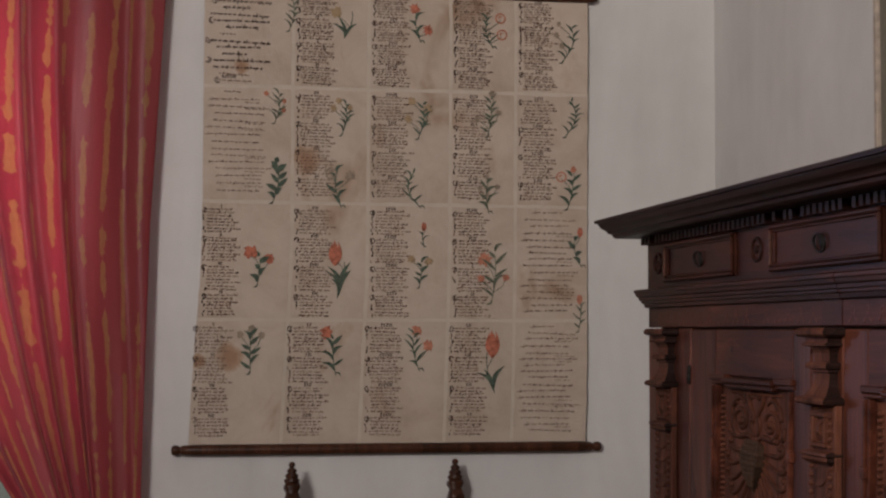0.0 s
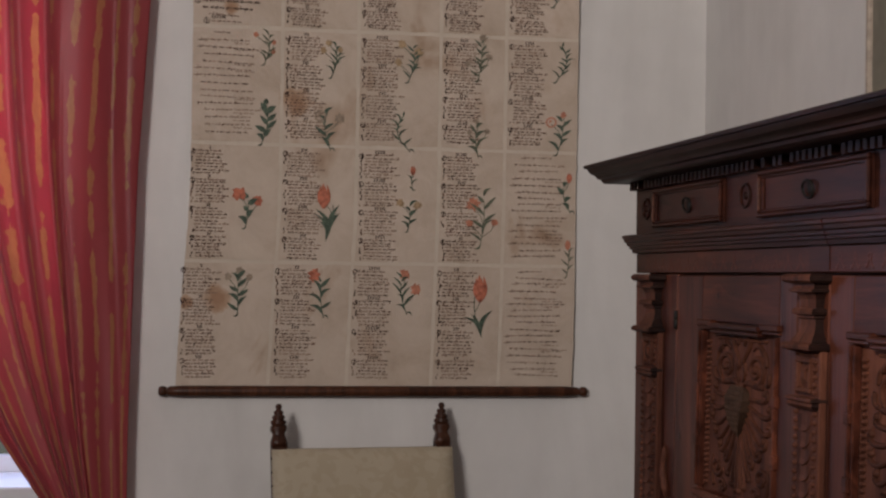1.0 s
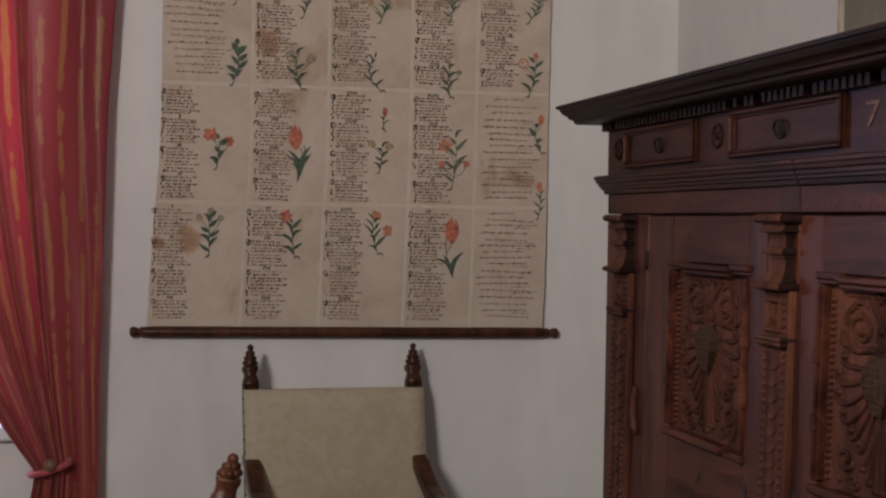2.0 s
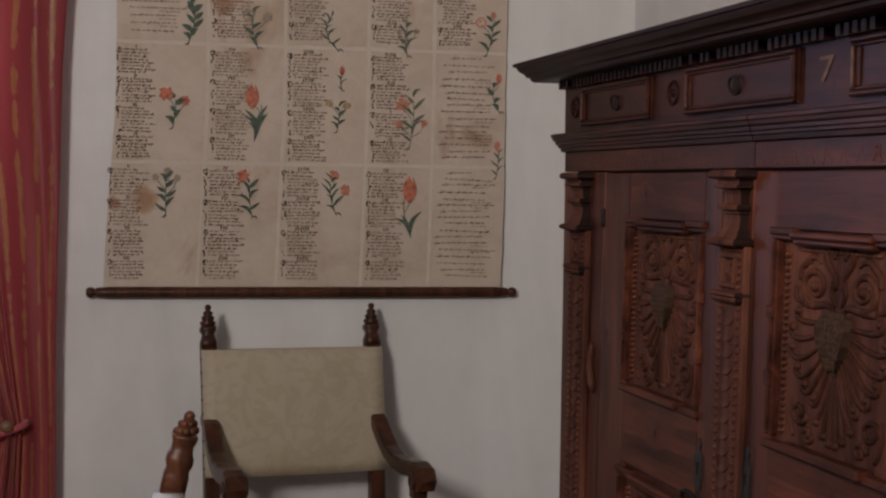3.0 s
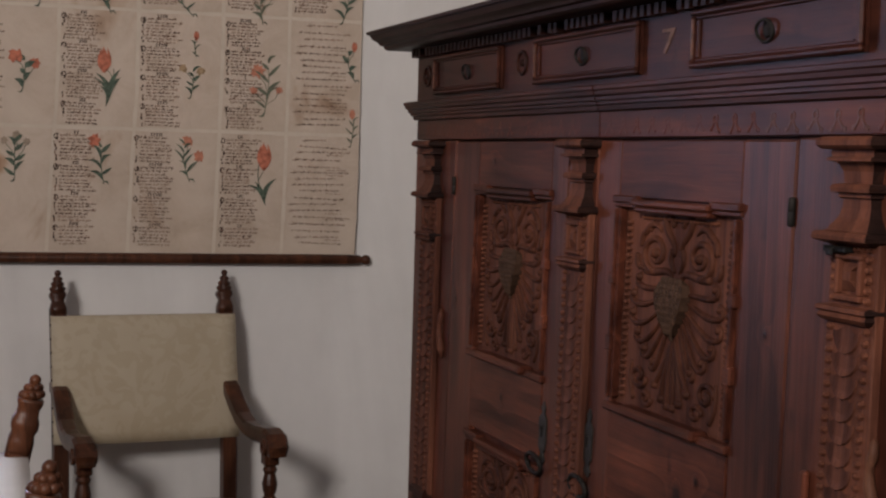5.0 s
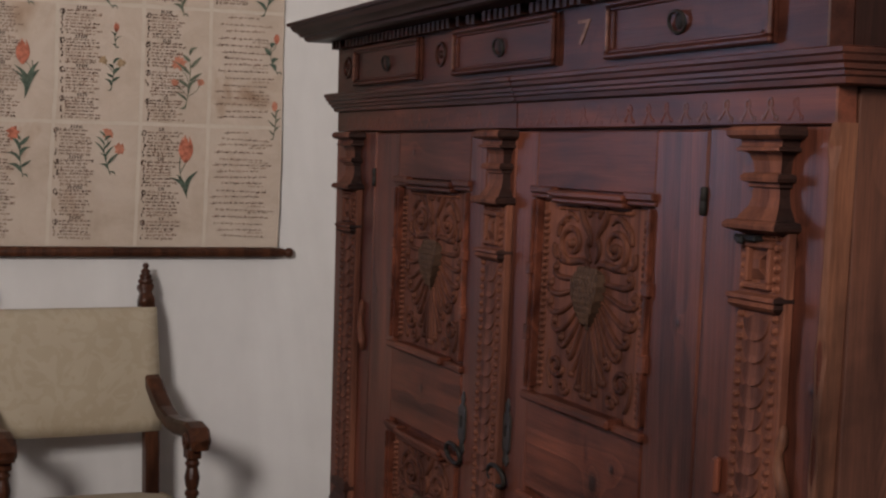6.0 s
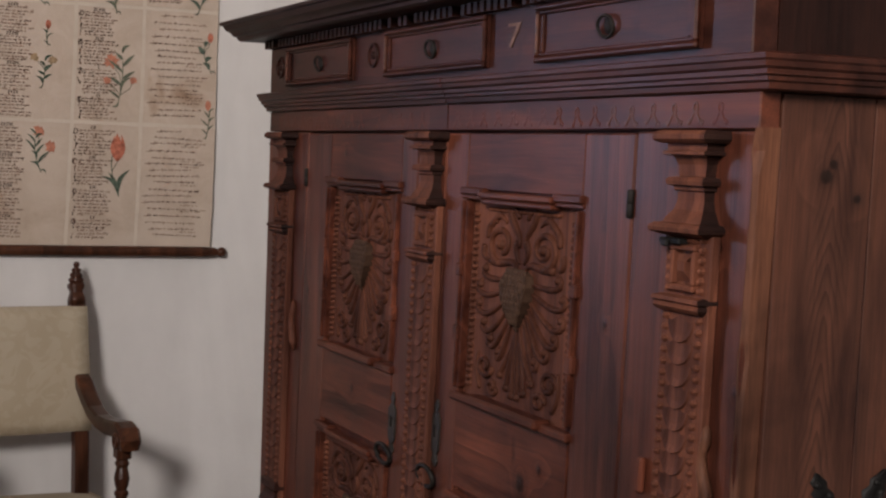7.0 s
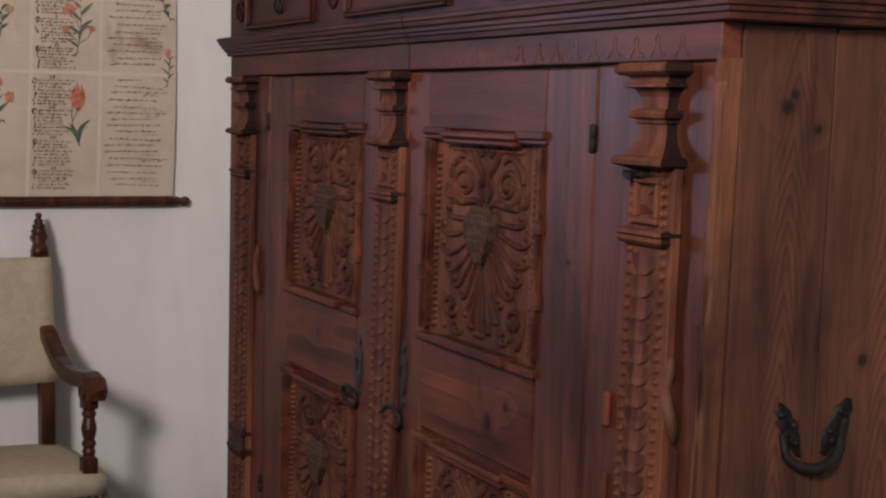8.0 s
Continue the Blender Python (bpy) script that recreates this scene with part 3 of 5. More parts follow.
def paint(x, z, h, bow, style, count, heads=(), petal=0, grey=0):
    """One painted flower: a bowed stem with thin, long, broad or round leaves and its blooms (kind, dx, dz, radius), in parts of its height."""
    rnd = random.Random(round(1000 * (x + 3 * z)))
    bm = bmesh.new()

    def at(t):
        return Vector((bow * h * (math.sin(math.pi * t) * 0.55 + 0.25 * t - 0.1), h * (t - 0.5)))

    stroke(bm, [at(k / 12) for k in range(int(12 * (0.72 if heads else 0.95)) + 1)], 0.0028, 0)
    for kind, dx, dz, r in heads:
        c = Vector((dx * h, dz * h))
        root = at(max(0.15, min(0.65, dz + 0.15)))
        stroke(bm, [root, root.lerp(c, 0.5) + Vector((0.04 * h, -0.02 * h)), c - Vector((0, 0.4 * r * h))], 0.0022, 0)
    if style == "long":
        # blades that rise from the foot of the stem
        for k in range(count):
            sgn = 1 if k % 2 else -1
            b = at(0.03 + 0.03 * k)
            tip = b + Vector((sgn * h * rnd.uniform(0.14, 0.34), h * rnd.uniform(0.26, 0.50)))
            blade(bm, b, tip, h * rnd.uniform(0.055, 0.085), 0, sgn * rnd.uniform(0.08, 0.22))
    else:
        wide, reach = {"thin": (0.043, 0.24), "broad": (0.072, 0.27), "round": (0.115, 0.23)}[style]
        for k in range(count):
            t = 0.10 + 0.78 * k / count
            sgn = 1 if k % 2 else -1
            ln = h * reach * rnd.uniform(0.8, 1.2) * (1.1 - 0.4 * t)
            b = at(t)
            tip = b + Vector((sgn * ln * rnd.uniform(0.6, 0.95), ln * rnd.uniform(0.45, 0.95)))
            blade(bm, b, tip, h * wide * rnd.uniform(0.8, 1.15), 0, sgn * rnd.uniform(-0.05, 0.28))
        # the foot curls aside
        blade(bm, at(0.05), at(0.0) + Vector((0.10 * h * (1 if bow < 0 else -1), -0.02 * h)), 0.03 * h, 0, 0.3)
        if not heads:
            blade(bm, at(0.9), at(0.9) + Vector((0.03 * h, 0.13 * h)), wide * h, 0)
    for kind, dx, dz, r in heads:
        head(bm, kind, (dx * h, dz * h), r * h * 1.15, 1, rnd)
    ob = part("painted_flower", bm, [leaf_grey if grey else leaf_green, PETALS[petal]], scroll)
    for v in ob.data.vertices:
        v.co.y = v.co.y + scroll_y(x + v.co.x, z + v.co.z) - 0.0052 - scroll_y(x, z)
    ob.matrix_basis = Matrix.Translation((x, scroll_y(x, z), z - ROD_Z))


# the top row, then down row by row
paint(-0.354, 2.716, 0.125, 0.2, "thin", 9, grey=1)
paint(-0.165, 2.704, 0.140, 0.3, "long", 3, [("rose", -0.22, 0.12, 0.14)], 2)
paint(0.092, 2.694, 0.135, -0.2, "broad", 5, [("star", -0.14, 0.36, 0.13), ("star", 0.20, -0.18, 0.13)], 0)
paint(0.345, 2.679, 0.130, -0.3, "thin", 9, [("ring", 0.22, 0.32, 0.13), ("ring", 0.26, -0.12, 0.13)], 1)
paint(0.600, 2.652, 0.150, 0.4, "thin", 8, [("rose", -0.18, 0.12, 0.07), ("rose", -0.12, 0.38, 0.06), ("rose", -0.04, -0.12, 0.07)], 3)
paint(-0.400, 2.401, 0.125, 0.2, "thin", 9, [("rose", -0.25, 0.30, 0.07), ("rose", 0.24, 0.10, 0.06), ("rose", 0.22, -0.15, 0.06)], 1, 1)
paint(-0.172, 2.369, 0.130, 0.2, "thin", 9, [("rose", -0.10, 0.40, 0.085), ("rose", -0.24, 0.20, 0.085), ("rose", 0.20, 0.22, 0.07)], 2)
paint(0.091, 2.370, 0.145, 0.2, "thin", 10, [("rose", -0.18, 0.38, 0.10), ("rose", 0.22, 0.20, 0.10), ("rose", -0.26, -0.05, 0.09)], 2)
paint(0.333, 2.390, 0.160, 0.1, "thin", 10, [("rose", 0.08, 0.42, 0.08), ("rose", -0.24, -0.12, 0.07), ("rose", 0.22, 0.02, 0.07)], 3, 1)
paint(0.612, 2.384, 0.135, 0.4, "thin", 11)
paint(-0.405, 2.145, 0.150, 0.2, "round", 9)
paint(-0.177, 2.130, 0.150, -0.2, "broad", 6, [("ring", -0.22, 0.28, 0.12), ("rose", 0.22, 0.24, 0.11)], 3)
paint(0.092, 2.125, 0.135, -0.5, "thin", 9)
paint(0.334, 2.114, 0.140, -0.1, "broad", 6, [("rose", -0.22, 0.12, 0.06), ("rose", 0.22, 0.16, 0.07), ("rose", -0.04, 0.40, 0.06)], 3, 1)
paint(0.617, 2.139, 0.150, 0.2, "broad", 7, [("ring", -0.16, 0.24, 0.11), ("rose", 0.12, 0.42, 0.07)], 1)
paint(0.108, 1.964, 0.080, -0.1, "thin", 4, [("tulip", 0.0, 0.34, 0.15)], 0)
paint(0.662, 1.928, 0.135, -0.3, "round", 4, [("tulip", -0.02, 0.38, 0.10)], 0)
paint(-0.456, 1.858, 0.140, 0.1, "round", 5, [("rose", -0.18, 0.30, 0.17), ("rose", 0.28, 0.16, 0.12)], 0)
paint(-0.184, 1.841, 0.185, 0.2, "long", 6, [("tulip", -0.06, 0.27, 0.17)], 0)
paint(0.093, 1.844, 0.115, 0.1, "broad", 6, [("rose", -0.24, 0.34, 0.12), ("rose", 0.28, 0.28, 0.12)], 2)
paint(0.346, 1.850, 0.225, 0.1, "thin", 8, [("star", -0.12, 0.16, 0.11), ("star", 0.22, -0.12, 0.06), ("star", -0.18, -0.14, 0.06)], 1, 1)
paint(0.653, 1.701, 0.125, 0.1, "thin", 7, [("tulip", 0.02, 0.36, 0.11)], 1, 1)
paint(-0.478, 1.579, 0.165, 0.0, "broad", 8, [("rose", -0.20, 0.28, 0.07), ("rose", 0.22, 0.26, 0.07), ("rose", 0.02, 0.40, 0.08)], 3)
paint(-0.192, 1.569, 0.160, -0.1, "broad", 7, [("rose", -0.20, 0.40, 0.13)], 0)
paint(0.090, 1.583, 0.160, -0.2, "thin", 9, [("rose", -0.04, 0.36, 0.11), ("rose", 0.20, 0.04, 0.11)], 1)
paint(0.350, 1.531, 0.205, -0.2, "long", 3, [("tulip", -0.02, 0.26, 0.17)], 0)


# ---- curtain ----
def curtain_sheet():
    bm = bmesh.new()
    uv = bm.loops.layers.uv.new("UVMap")
    nu, nv = 150, 70
    grid = []
    for j in range(nv + 1):
        z = 3.35 - 3.30 * j / nv
        row = []
        for i in range(nu + 1):
            s = i / nu
            right = float(np.interp(z, (0.0, 1.12, 1.98, 2.7, 3.35), (-0.827, -0.828, -0.816, -0.780, -0.745)))
            top_x = -1.78 + 1.00 * s
            hang = top_x + (right + 0.78) * s
            # the left part is drawn aside to the tie-back
            tie = 0.80
            pull = max(0.0, min(1.0, (2.75 - z) / (2.75 - tie))) if z > tie else max(0.0, 1.0 - (tie - z) * 0.25)
            pull = pull ** 1.9 if z > tie else pull
            k = min(1.0, s / 0.74)
            tied = right - 0.195 + 0.085 * k
            x = hang if s > 0.74 else hang * (1 - pull) + tied * pull
            if s > 0.74:
                f = (s - 0.74) / 0.26
                edge = (-1.78 + 0.74 + (right + 0.78) * 0.74) * (1 - pull) + (right - 0.11) * pull
                x = edge + (right - edge) * f
            amp = 0.026 * (1 - 0.55 * pull) * float(np.interp(s, (0.80, 0.93), (1.0, 0.22)))
            ph = s * 34 + 0.9 * math.sin(z * 1.1 + s * 5) + 1.3 * math.sin(s * 11 + 0.25 * z)
            y = -0.098 - amp * math.sin(ph) - 0.006 * math.sin(1.7 * ph + z * 1.5)
            if s < 0.74:
                y -= 0.05 * pull
            x += 0.010 * (1 - pull) * math.cos(ph * 1.1)
            row.append(bm.verts.new((x, y, z)))
        grid.append(row)
    for j in range(nv):
        for i in range(nu):
            f = bm.faces.new((grid[j][i], grid[j + 1][i], grid[j + 1][i + 1], grid[j][i + 1]))
            for loop, (a, b) in zip(f.loops, ((i, j), (i, j + 1), (i + 1, j + 1), (i + 1, j))):
                loop[uv].uv = (a / nu, 3.3 * (1 - b / nv))
    bmesh.ops.solidify(bm, geom=bm.faces[:], thickness=0.002)
    return bm


curtain = thing("curtain", pose(-1.2, -0.10, 0), "red silk curtain with gold streaks tied back beside the window", "curtain")
home = Matrix.Translation((1.2, 0.10, 0))
ob = part("cloth", curtain_sheet(), silk, curtain, smooth=True)
ob.matrix_basis = home
ob = part("tie_back", tube(bmesh.new(), [(-0.978 + 0.062 * math.cos(a), -0.135 + 0.060 * math.sin(a), 0.81 + 0.02 * math.cos(a)) for a in (2 * math.pi * i / 20 for i in range(20))], 0.011, 8, closed=True), silk, curtain, "red cord tie-back", True)
ob.matrix_basis = home
ob = part("tie_knob", lathe(bmesh.new(), [(0.004, 0.0), (0.016, 0.004), (0.021, 0.012), (0.017, 0.021), (0.006, 0.026)], (-0.975, -0.220, 0.83), "y", 14), brass, curtain, "small gilt knob", True)
ob.matrix_basis = home
curtain_rod = thing("curtain_rod", pose(-1.4, -0.10, 3.38), "dark wooden curtain rod", "curtain rod")
part("rod", lathe(bmesh.new(), [(0.004, -1.12), (0.03, -1.10), (0.03, -1.04), (0.017, -1.02), (0.017, 0.86), (0.03, 0.88), (0.03, 0.94), (0.004, 0.96)], (0, 0, 0), "x", 14), walnut, curtain_rod, smooth=True)
for x in (-0.95, 0.8):
    part("bracket", boxed(x - 0.015, x + 0.015, -0.01, 0.10, -0.012, 0.012, 0.003), iron, curtain_rod)


# ---- wall hanging on the east wall ----
hanging = thing("wall_hanging", pose(EAST, -2.205, 1.35), "dim green old painting in a narrow pale frame", "painting")
part("canvas", boxed(-0.022, -0.006, -0.83, 0.83, 0.0, 1.75, 0.003), painting_mat, hanging)
for y0, y1, z0, z1 in ((0.83, 0.848, -0.02, 1.77), (-0.848, -0.83, -0.02, 1.77), (-0.83, 0.83, -0.02, 0.0), (-0.83, 0.83, 1.75, 1.77)):
    part("frame_strip", boxed(-0.034, -0.001, y0, y1, z0, z1, 0.004, seg=2), plain("pale_frame", (0.42, 0.34, 0.27), 0.6), hanging, "narrow pale frame")


# ---- wardrobe ----
LONG, DEPTH = 2.064, 0.66
wardrobe = thing("wardrobe", pose(0.383, -1.713, 0, 0, 0, -90), "large carved red-brown pine wardrobe with two eagle panelled doors", "wardrobe")
W = wardrobe

# carcass
part("back_board", boxed(0.02, LONG - 0.02, DEPTH - 0.02, DEPTH, 0.13, 1.70), wood_side, W)
part("left_side", boxed(0.0, 0.03, 0.032, DEPTH - 0.02, 0.13, 1.692, 0.0012), wood_side, W)
x = 0.032
for i, y1 in enumerate((0.172, 0.372, DEPTH - 0.02)):
    ob = part("side_board", boxed(LONG - 0.03, LONG - (0.0, 0.002, 0.001)[i], x + 0.0015, y1 - 0.0015, 0.13, 1.692, 0.0012), wood_side, W)
    x = y1
part("top_board", boxed(0.02, LONG - 0.02, 0.02, DEPTH, 1.862, 1.880), wood_h, W)
part("floor_board", boxed(0.03, LONG - 0.03, 0.03, DEPTH - 0.02, 0.50, 0.53), wood_h, W)
part("inner_board", boxed(0.03, LONG - 0.03, 0.055, 0.065, 0.53, 1.69), wood_dark_v, W)
for x0, x1, name in ((0.0, 0.305, "left_stile"), (1.772, LONG, "right_stile")):
    part(name, boxed(x0, min(x1, LONG - 0.0065), 0.0, 0.030, 0.50, 1.645, 0.003, seg=2), wood_v, W)
part("frieze_rail", boxed(0.0, LONG, 0.0, 0.030, 1.6475, 1.694, 0.002), wood_h, W)
part("bottom_rail", boxed(0.307, 1.770, 0.0, 0.030, 0.50, 0.558, 0.003), wood_h, W)

# the corner is rubbed bare where the front meets the near end
bm = bmesh.new()
rnd = random.Random(21)
zs = [0.51 + 0.0285 * k for k in range(41)]
cuts = [0.003 + 0.0035 * rnd.random() + (0.006 if rnd.random() < 0.12 else 0.0) for _ in zs]
rows = [[bm.verts.new((LONG + 0.0012, 0.031, z)), bm.verts.new((LONG + 0.0012, c, z)), bm.verts.new((LONG - c, -0.0012, z)), bm.verts.new((LONG - 0.003 - c, -0.0012, z)), bm.verts.new((LONG - 0.006, 0.031, z))] for z, c in zip(zs, cuts)]
for a, b in zip(rows, rows[1:]):
    for k in range(5):
        bm.faces.new((a[k], a[(k + 1) % 5], b[(k + 1) % 5], b[k]))
bm.faces.new(rows[0])
bm.faces.new(rows[-1])
part("corner_strip", bm, bare_wood, W, "rubbed light corner edge")

# base with plinth and feet
part("plinth", boxed(-0.01, LONG + 0.01, -0.012, DEPTH, 0.13, 0.455, 0.004), wood_h, W)
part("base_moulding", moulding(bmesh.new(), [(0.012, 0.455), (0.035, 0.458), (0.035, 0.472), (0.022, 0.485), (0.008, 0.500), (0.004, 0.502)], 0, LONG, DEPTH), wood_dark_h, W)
for x, y in ((0.1, 0.08), (LONG - 0.1, 0.08), (0.1, DEPTH - 0.1), (LONG - 0.1, DEPTH - 0.1)):
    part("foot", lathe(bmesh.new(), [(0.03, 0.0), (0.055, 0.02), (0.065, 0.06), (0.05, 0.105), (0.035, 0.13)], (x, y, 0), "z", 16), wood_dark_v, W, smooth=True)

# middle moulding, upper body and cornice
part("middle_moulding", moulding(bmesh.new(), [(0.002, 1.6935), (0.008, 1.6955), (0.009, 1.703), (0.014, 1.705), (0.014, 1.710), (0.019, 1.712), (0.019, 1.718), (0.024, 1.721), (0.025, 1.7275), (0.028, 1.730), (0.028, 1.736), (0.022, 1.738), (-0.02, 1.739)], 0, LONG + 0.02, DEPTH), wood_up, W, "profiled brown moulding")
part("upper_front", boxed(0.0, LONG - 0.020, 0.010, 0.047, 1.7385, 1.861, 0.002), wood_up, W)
part("upper_left_side", boxed(0.001, 0.025, 0.036, DEPTH - 0.03, 1.7385, 1.861), wood_side, W)
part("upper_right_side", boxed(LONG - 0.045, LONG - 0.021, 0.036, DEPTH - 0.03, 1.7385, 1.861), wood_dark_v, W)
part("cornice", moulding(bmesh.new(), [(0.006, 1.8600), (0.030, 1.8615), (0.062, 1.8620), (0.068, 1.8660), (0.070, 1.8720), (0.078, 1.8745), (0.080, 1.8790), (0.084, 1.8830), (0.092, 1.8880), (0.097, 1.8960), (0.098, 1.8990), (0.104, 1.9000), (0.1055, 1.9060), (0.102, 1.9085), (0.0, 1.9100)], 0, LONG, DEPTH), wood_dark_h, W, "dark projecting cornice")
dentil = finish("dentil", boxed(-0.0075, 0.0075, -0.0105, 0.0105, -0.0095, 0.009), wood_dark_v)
rnd = random.Random(5)
for i in range(77):
    if rnd.random() > 0.05:
        share("dentil", dentil, W, Matrix.Translation((0.020 + i * 0.0268, 0.0, 1.8513 + rnd.uniform(-0.0008, 0.0008))))
for i in range(22):
    share("dentil", dentil, W, Matrix.Translation((0.0105, 0.030 + i * 0.0268, 1.8513)) @ Matrix.Rotation(radians(90), 4, "Z"))

# carved arches along the frieze
def carved_arch(top, foot, tall):
    """A worn looped figure: a small ring over two flared feet."""
    bm = bmesh.new()
    ring = [(top * math.cos(a), -0.0005, tall * 0.24 + tall * 0.22 * math.sin(a)) for a in (2 * math.pi * k / 12 for k in range(12))]
    tube(bm, ring, 0.0026, 5, 0.8, closed=True)
    for sgn in (-1, 1):
        tube(bm, [(sgn * (top * 0.5 + (foot - top * 0.5) * t ** 1.4), -0.0005, tall * (0.06 - 0.52 * t)) for t in (0, 0.3, 0.6, 0.85, 1.0)], [0.0026, 0.0030, 0.0028, 0.0032, 0.0044], 5, 0.8)
        dome(bm, sgn * (foot + 0.003), -tall * 0.47, 0.0, 0.0052, 0.0042, 0.003, 6)
    return finish("carved_arch", bm, wood_h)


arches = [carved_arch(0.0060, 0.0125, 0.026), carved_arch(0.0075, 0.0115, 0.024), carved_arch(0.0052, 0.0135, 0.027)]
worn_arches = [mesh.copy() for mesh in arches]
for mesh in worn_arches:
    mesh.materials[0] = rubbed
for i in range(35):
    u = 0.09 + i * 0.0555 + rnd.uniform(-0.003, 0.003)
    worn = rnd.random()
    if (u < 1.15 and worn < 0.3) or abs(u - 1.052) < 0.05:
        continue
    share("carved_arch", (worn_arches if u > 1.66 and worn > 0.35 else arches)[rnd.randrange(3)], W, Matrix.Translation((u, 0, 1.6685 + rnd.uniform(-0.001, 0.001))) @ Matrix.Rotation(rnd.uniform(-0.1, 0.1), 4, "Y") @ Matrix.Diagonal((rnd.uniform(0.85, 1.05), (0.12 if u < 1.15 else 0.2 if u < 1.5 else 0.32) * (0.6 + worn), 1, 1)))

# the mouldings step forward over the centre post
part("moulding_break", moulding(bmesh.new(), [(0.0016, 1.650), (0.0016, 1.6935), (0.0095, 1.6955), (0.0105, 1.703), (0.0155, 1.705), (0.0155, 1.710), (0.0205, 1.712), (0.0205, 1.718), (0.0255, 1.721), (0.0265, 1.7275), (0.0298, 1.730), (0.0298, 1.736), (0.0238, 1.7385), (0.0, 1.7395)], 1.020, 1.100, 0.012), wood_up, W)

# drawers
for x0, x1, xr in ((0.160, 0.605, 0.395), (0.802, 1.276, 1.035), (1.464, 1.935, 1.690)):
    z0, z1 = 1.7505, 1.8385
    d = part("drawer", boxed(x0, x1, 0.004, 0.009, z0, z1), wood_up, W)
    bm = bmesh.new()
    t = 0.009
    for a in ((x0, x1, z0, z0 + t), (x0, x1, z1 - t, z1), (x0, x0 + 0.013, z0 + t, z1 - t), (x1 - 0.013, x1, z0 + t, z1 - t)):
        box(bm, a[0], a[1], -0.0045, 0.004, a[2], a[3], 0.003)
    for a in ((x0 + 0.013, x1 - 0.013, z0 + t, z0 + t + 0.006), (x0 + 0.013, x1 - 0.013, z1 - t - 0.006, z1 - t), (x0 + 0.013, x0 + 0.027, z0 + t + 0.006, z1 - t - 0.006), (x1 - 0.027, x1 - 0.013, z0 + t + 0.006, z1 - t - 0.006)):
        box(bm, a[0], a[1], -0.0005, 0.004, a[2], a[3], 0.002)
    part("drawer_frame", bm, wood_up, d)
    part("plate", lathe(bmesh.new(), [(0.003, -0.003), (0.010, -0.002), (0.014, 0.0)], (xr, 0.004, 1.796), "y", 12), iron, d, "dark iron plate", True)
    part("ring_pull", tube(bmesh.new(), [(xr + 0.023 * math.cos(a), -0.001 - 0.003 * math.sin(a), 1.793 + 0.0150 * math.sin(a)) for a in (2 * math.pi * i / 24 for i in range(24))], 0.0027, 6, closed=True), iron, d, "dark iron ring", True)
    # a lighter strip paints the highlight along the frame's left moulded edge
    part("edge_strip", boxed(x0 + 0.0085, x0 + 0.0145, -0.0060, 0.0, z0 + t + 0.004, z1 - t - 0.004, 0.002), rubbed, d, "pale strip painting the highlight on the frame edge")

# small round rosettes on the upper front, and a chalked number
for x in (0.085, 0.715):
    bm = bmesh.new()
    tube(bm, [(x + 0.026 * math.cos(a), 0.0085, 1.797 + 0.022 * math.sin(a)) for a in (2 * math.pi * i / 20 for i in range(20))], 0.0035, 6, closed=True)
    dome(bm, x, 1.797, 0.010, 0.010, 0.009, 0.006)
    part("rosette", bm, wood_dark_v, W, smooth=True)
font = bpy.data.curves.new("seven", "FONT")
font.body, font.size, font.extrude, font.align_x, font.align_y = "7", 0.070, 0.0006, "CENTER", "CENTER"
holder = bpy.data.objects.new("seven", font)
scene.collection.objects.link(holder)
mesh = bpy.data.meshes.new_from_object(holder.evaluated_get(bpy.context.evaluated_depsgraph_get()))
bpy.data.objects.remove(holder)
mesh.materials.clear()
mesh.materials.append(chalk)
ob = new("chalk_number", mesh)
ob.parent = W
ob.matrix_basis = Matrix.Translation((1.368, 0.0085, 1.797)) @ Matrix.Rotation(radians(90), 4, "X") @ Matrix.Diagonal((1.5, 0.82, 1, 1))
tagged(ob, "pale chalked figure seven")


def loft(bm, x, rows, y=0.0, ends=False):
    """Stacked carving on the front: (height, half width, projection) from the top down; ends gives both sides the
    second material.
    """
    rings = [[bm.verts.new(p) for p in ((x - hw, y, z), (x - hw, y - pr, z), (x + hw, y - pr, z), (x + hw, y, z))] for z, hw, pr in rows]
    for a, b in zip(rings, rings[1:]):
        for k in range(4):
            f = bm.faces.new((a[k], a[(k + 1) % 4], b[(k + 1) % 4], b[k]))
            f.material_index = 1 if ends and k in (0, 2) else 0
    bm.faces.new(rings[0])
    bm.faces.new(rings[-1])
    return bm


bm = bmesh.new()
crown = bm.verts.new((0, -0.0138, 0.009))
inner, rim, lip = [], [], []
for k in range(11):
    a = math.pi * (1 + k / 10)
    c, d = math.cos(a), math.sin(a)
    inner.append(bm.verts.new((0.026 * c, -0.0160, 0.002 + 0.013 * d)))
    rim.append(bm.verts.new((0.040 * c, -0.0195 + 0.004 * abs(c), 0.003 + 0.021 * d)))
    lip.append(bm.verts.new((0.041 * c, -0.0135, 0.003 + 0.0225 * d)))
for k in range(10):
    bm.faces.new((crown, inner[k], inner[k + 1]))
    bm.faces.new((inner[k], rim[k], rim[k + 1], inner[k + 1]))
    bm.faces.new((rim[k], lip[k], lip[k + 1], rim[k + 1]))
leaf_scale = finish("leaf_scale", bm, wood_carved)


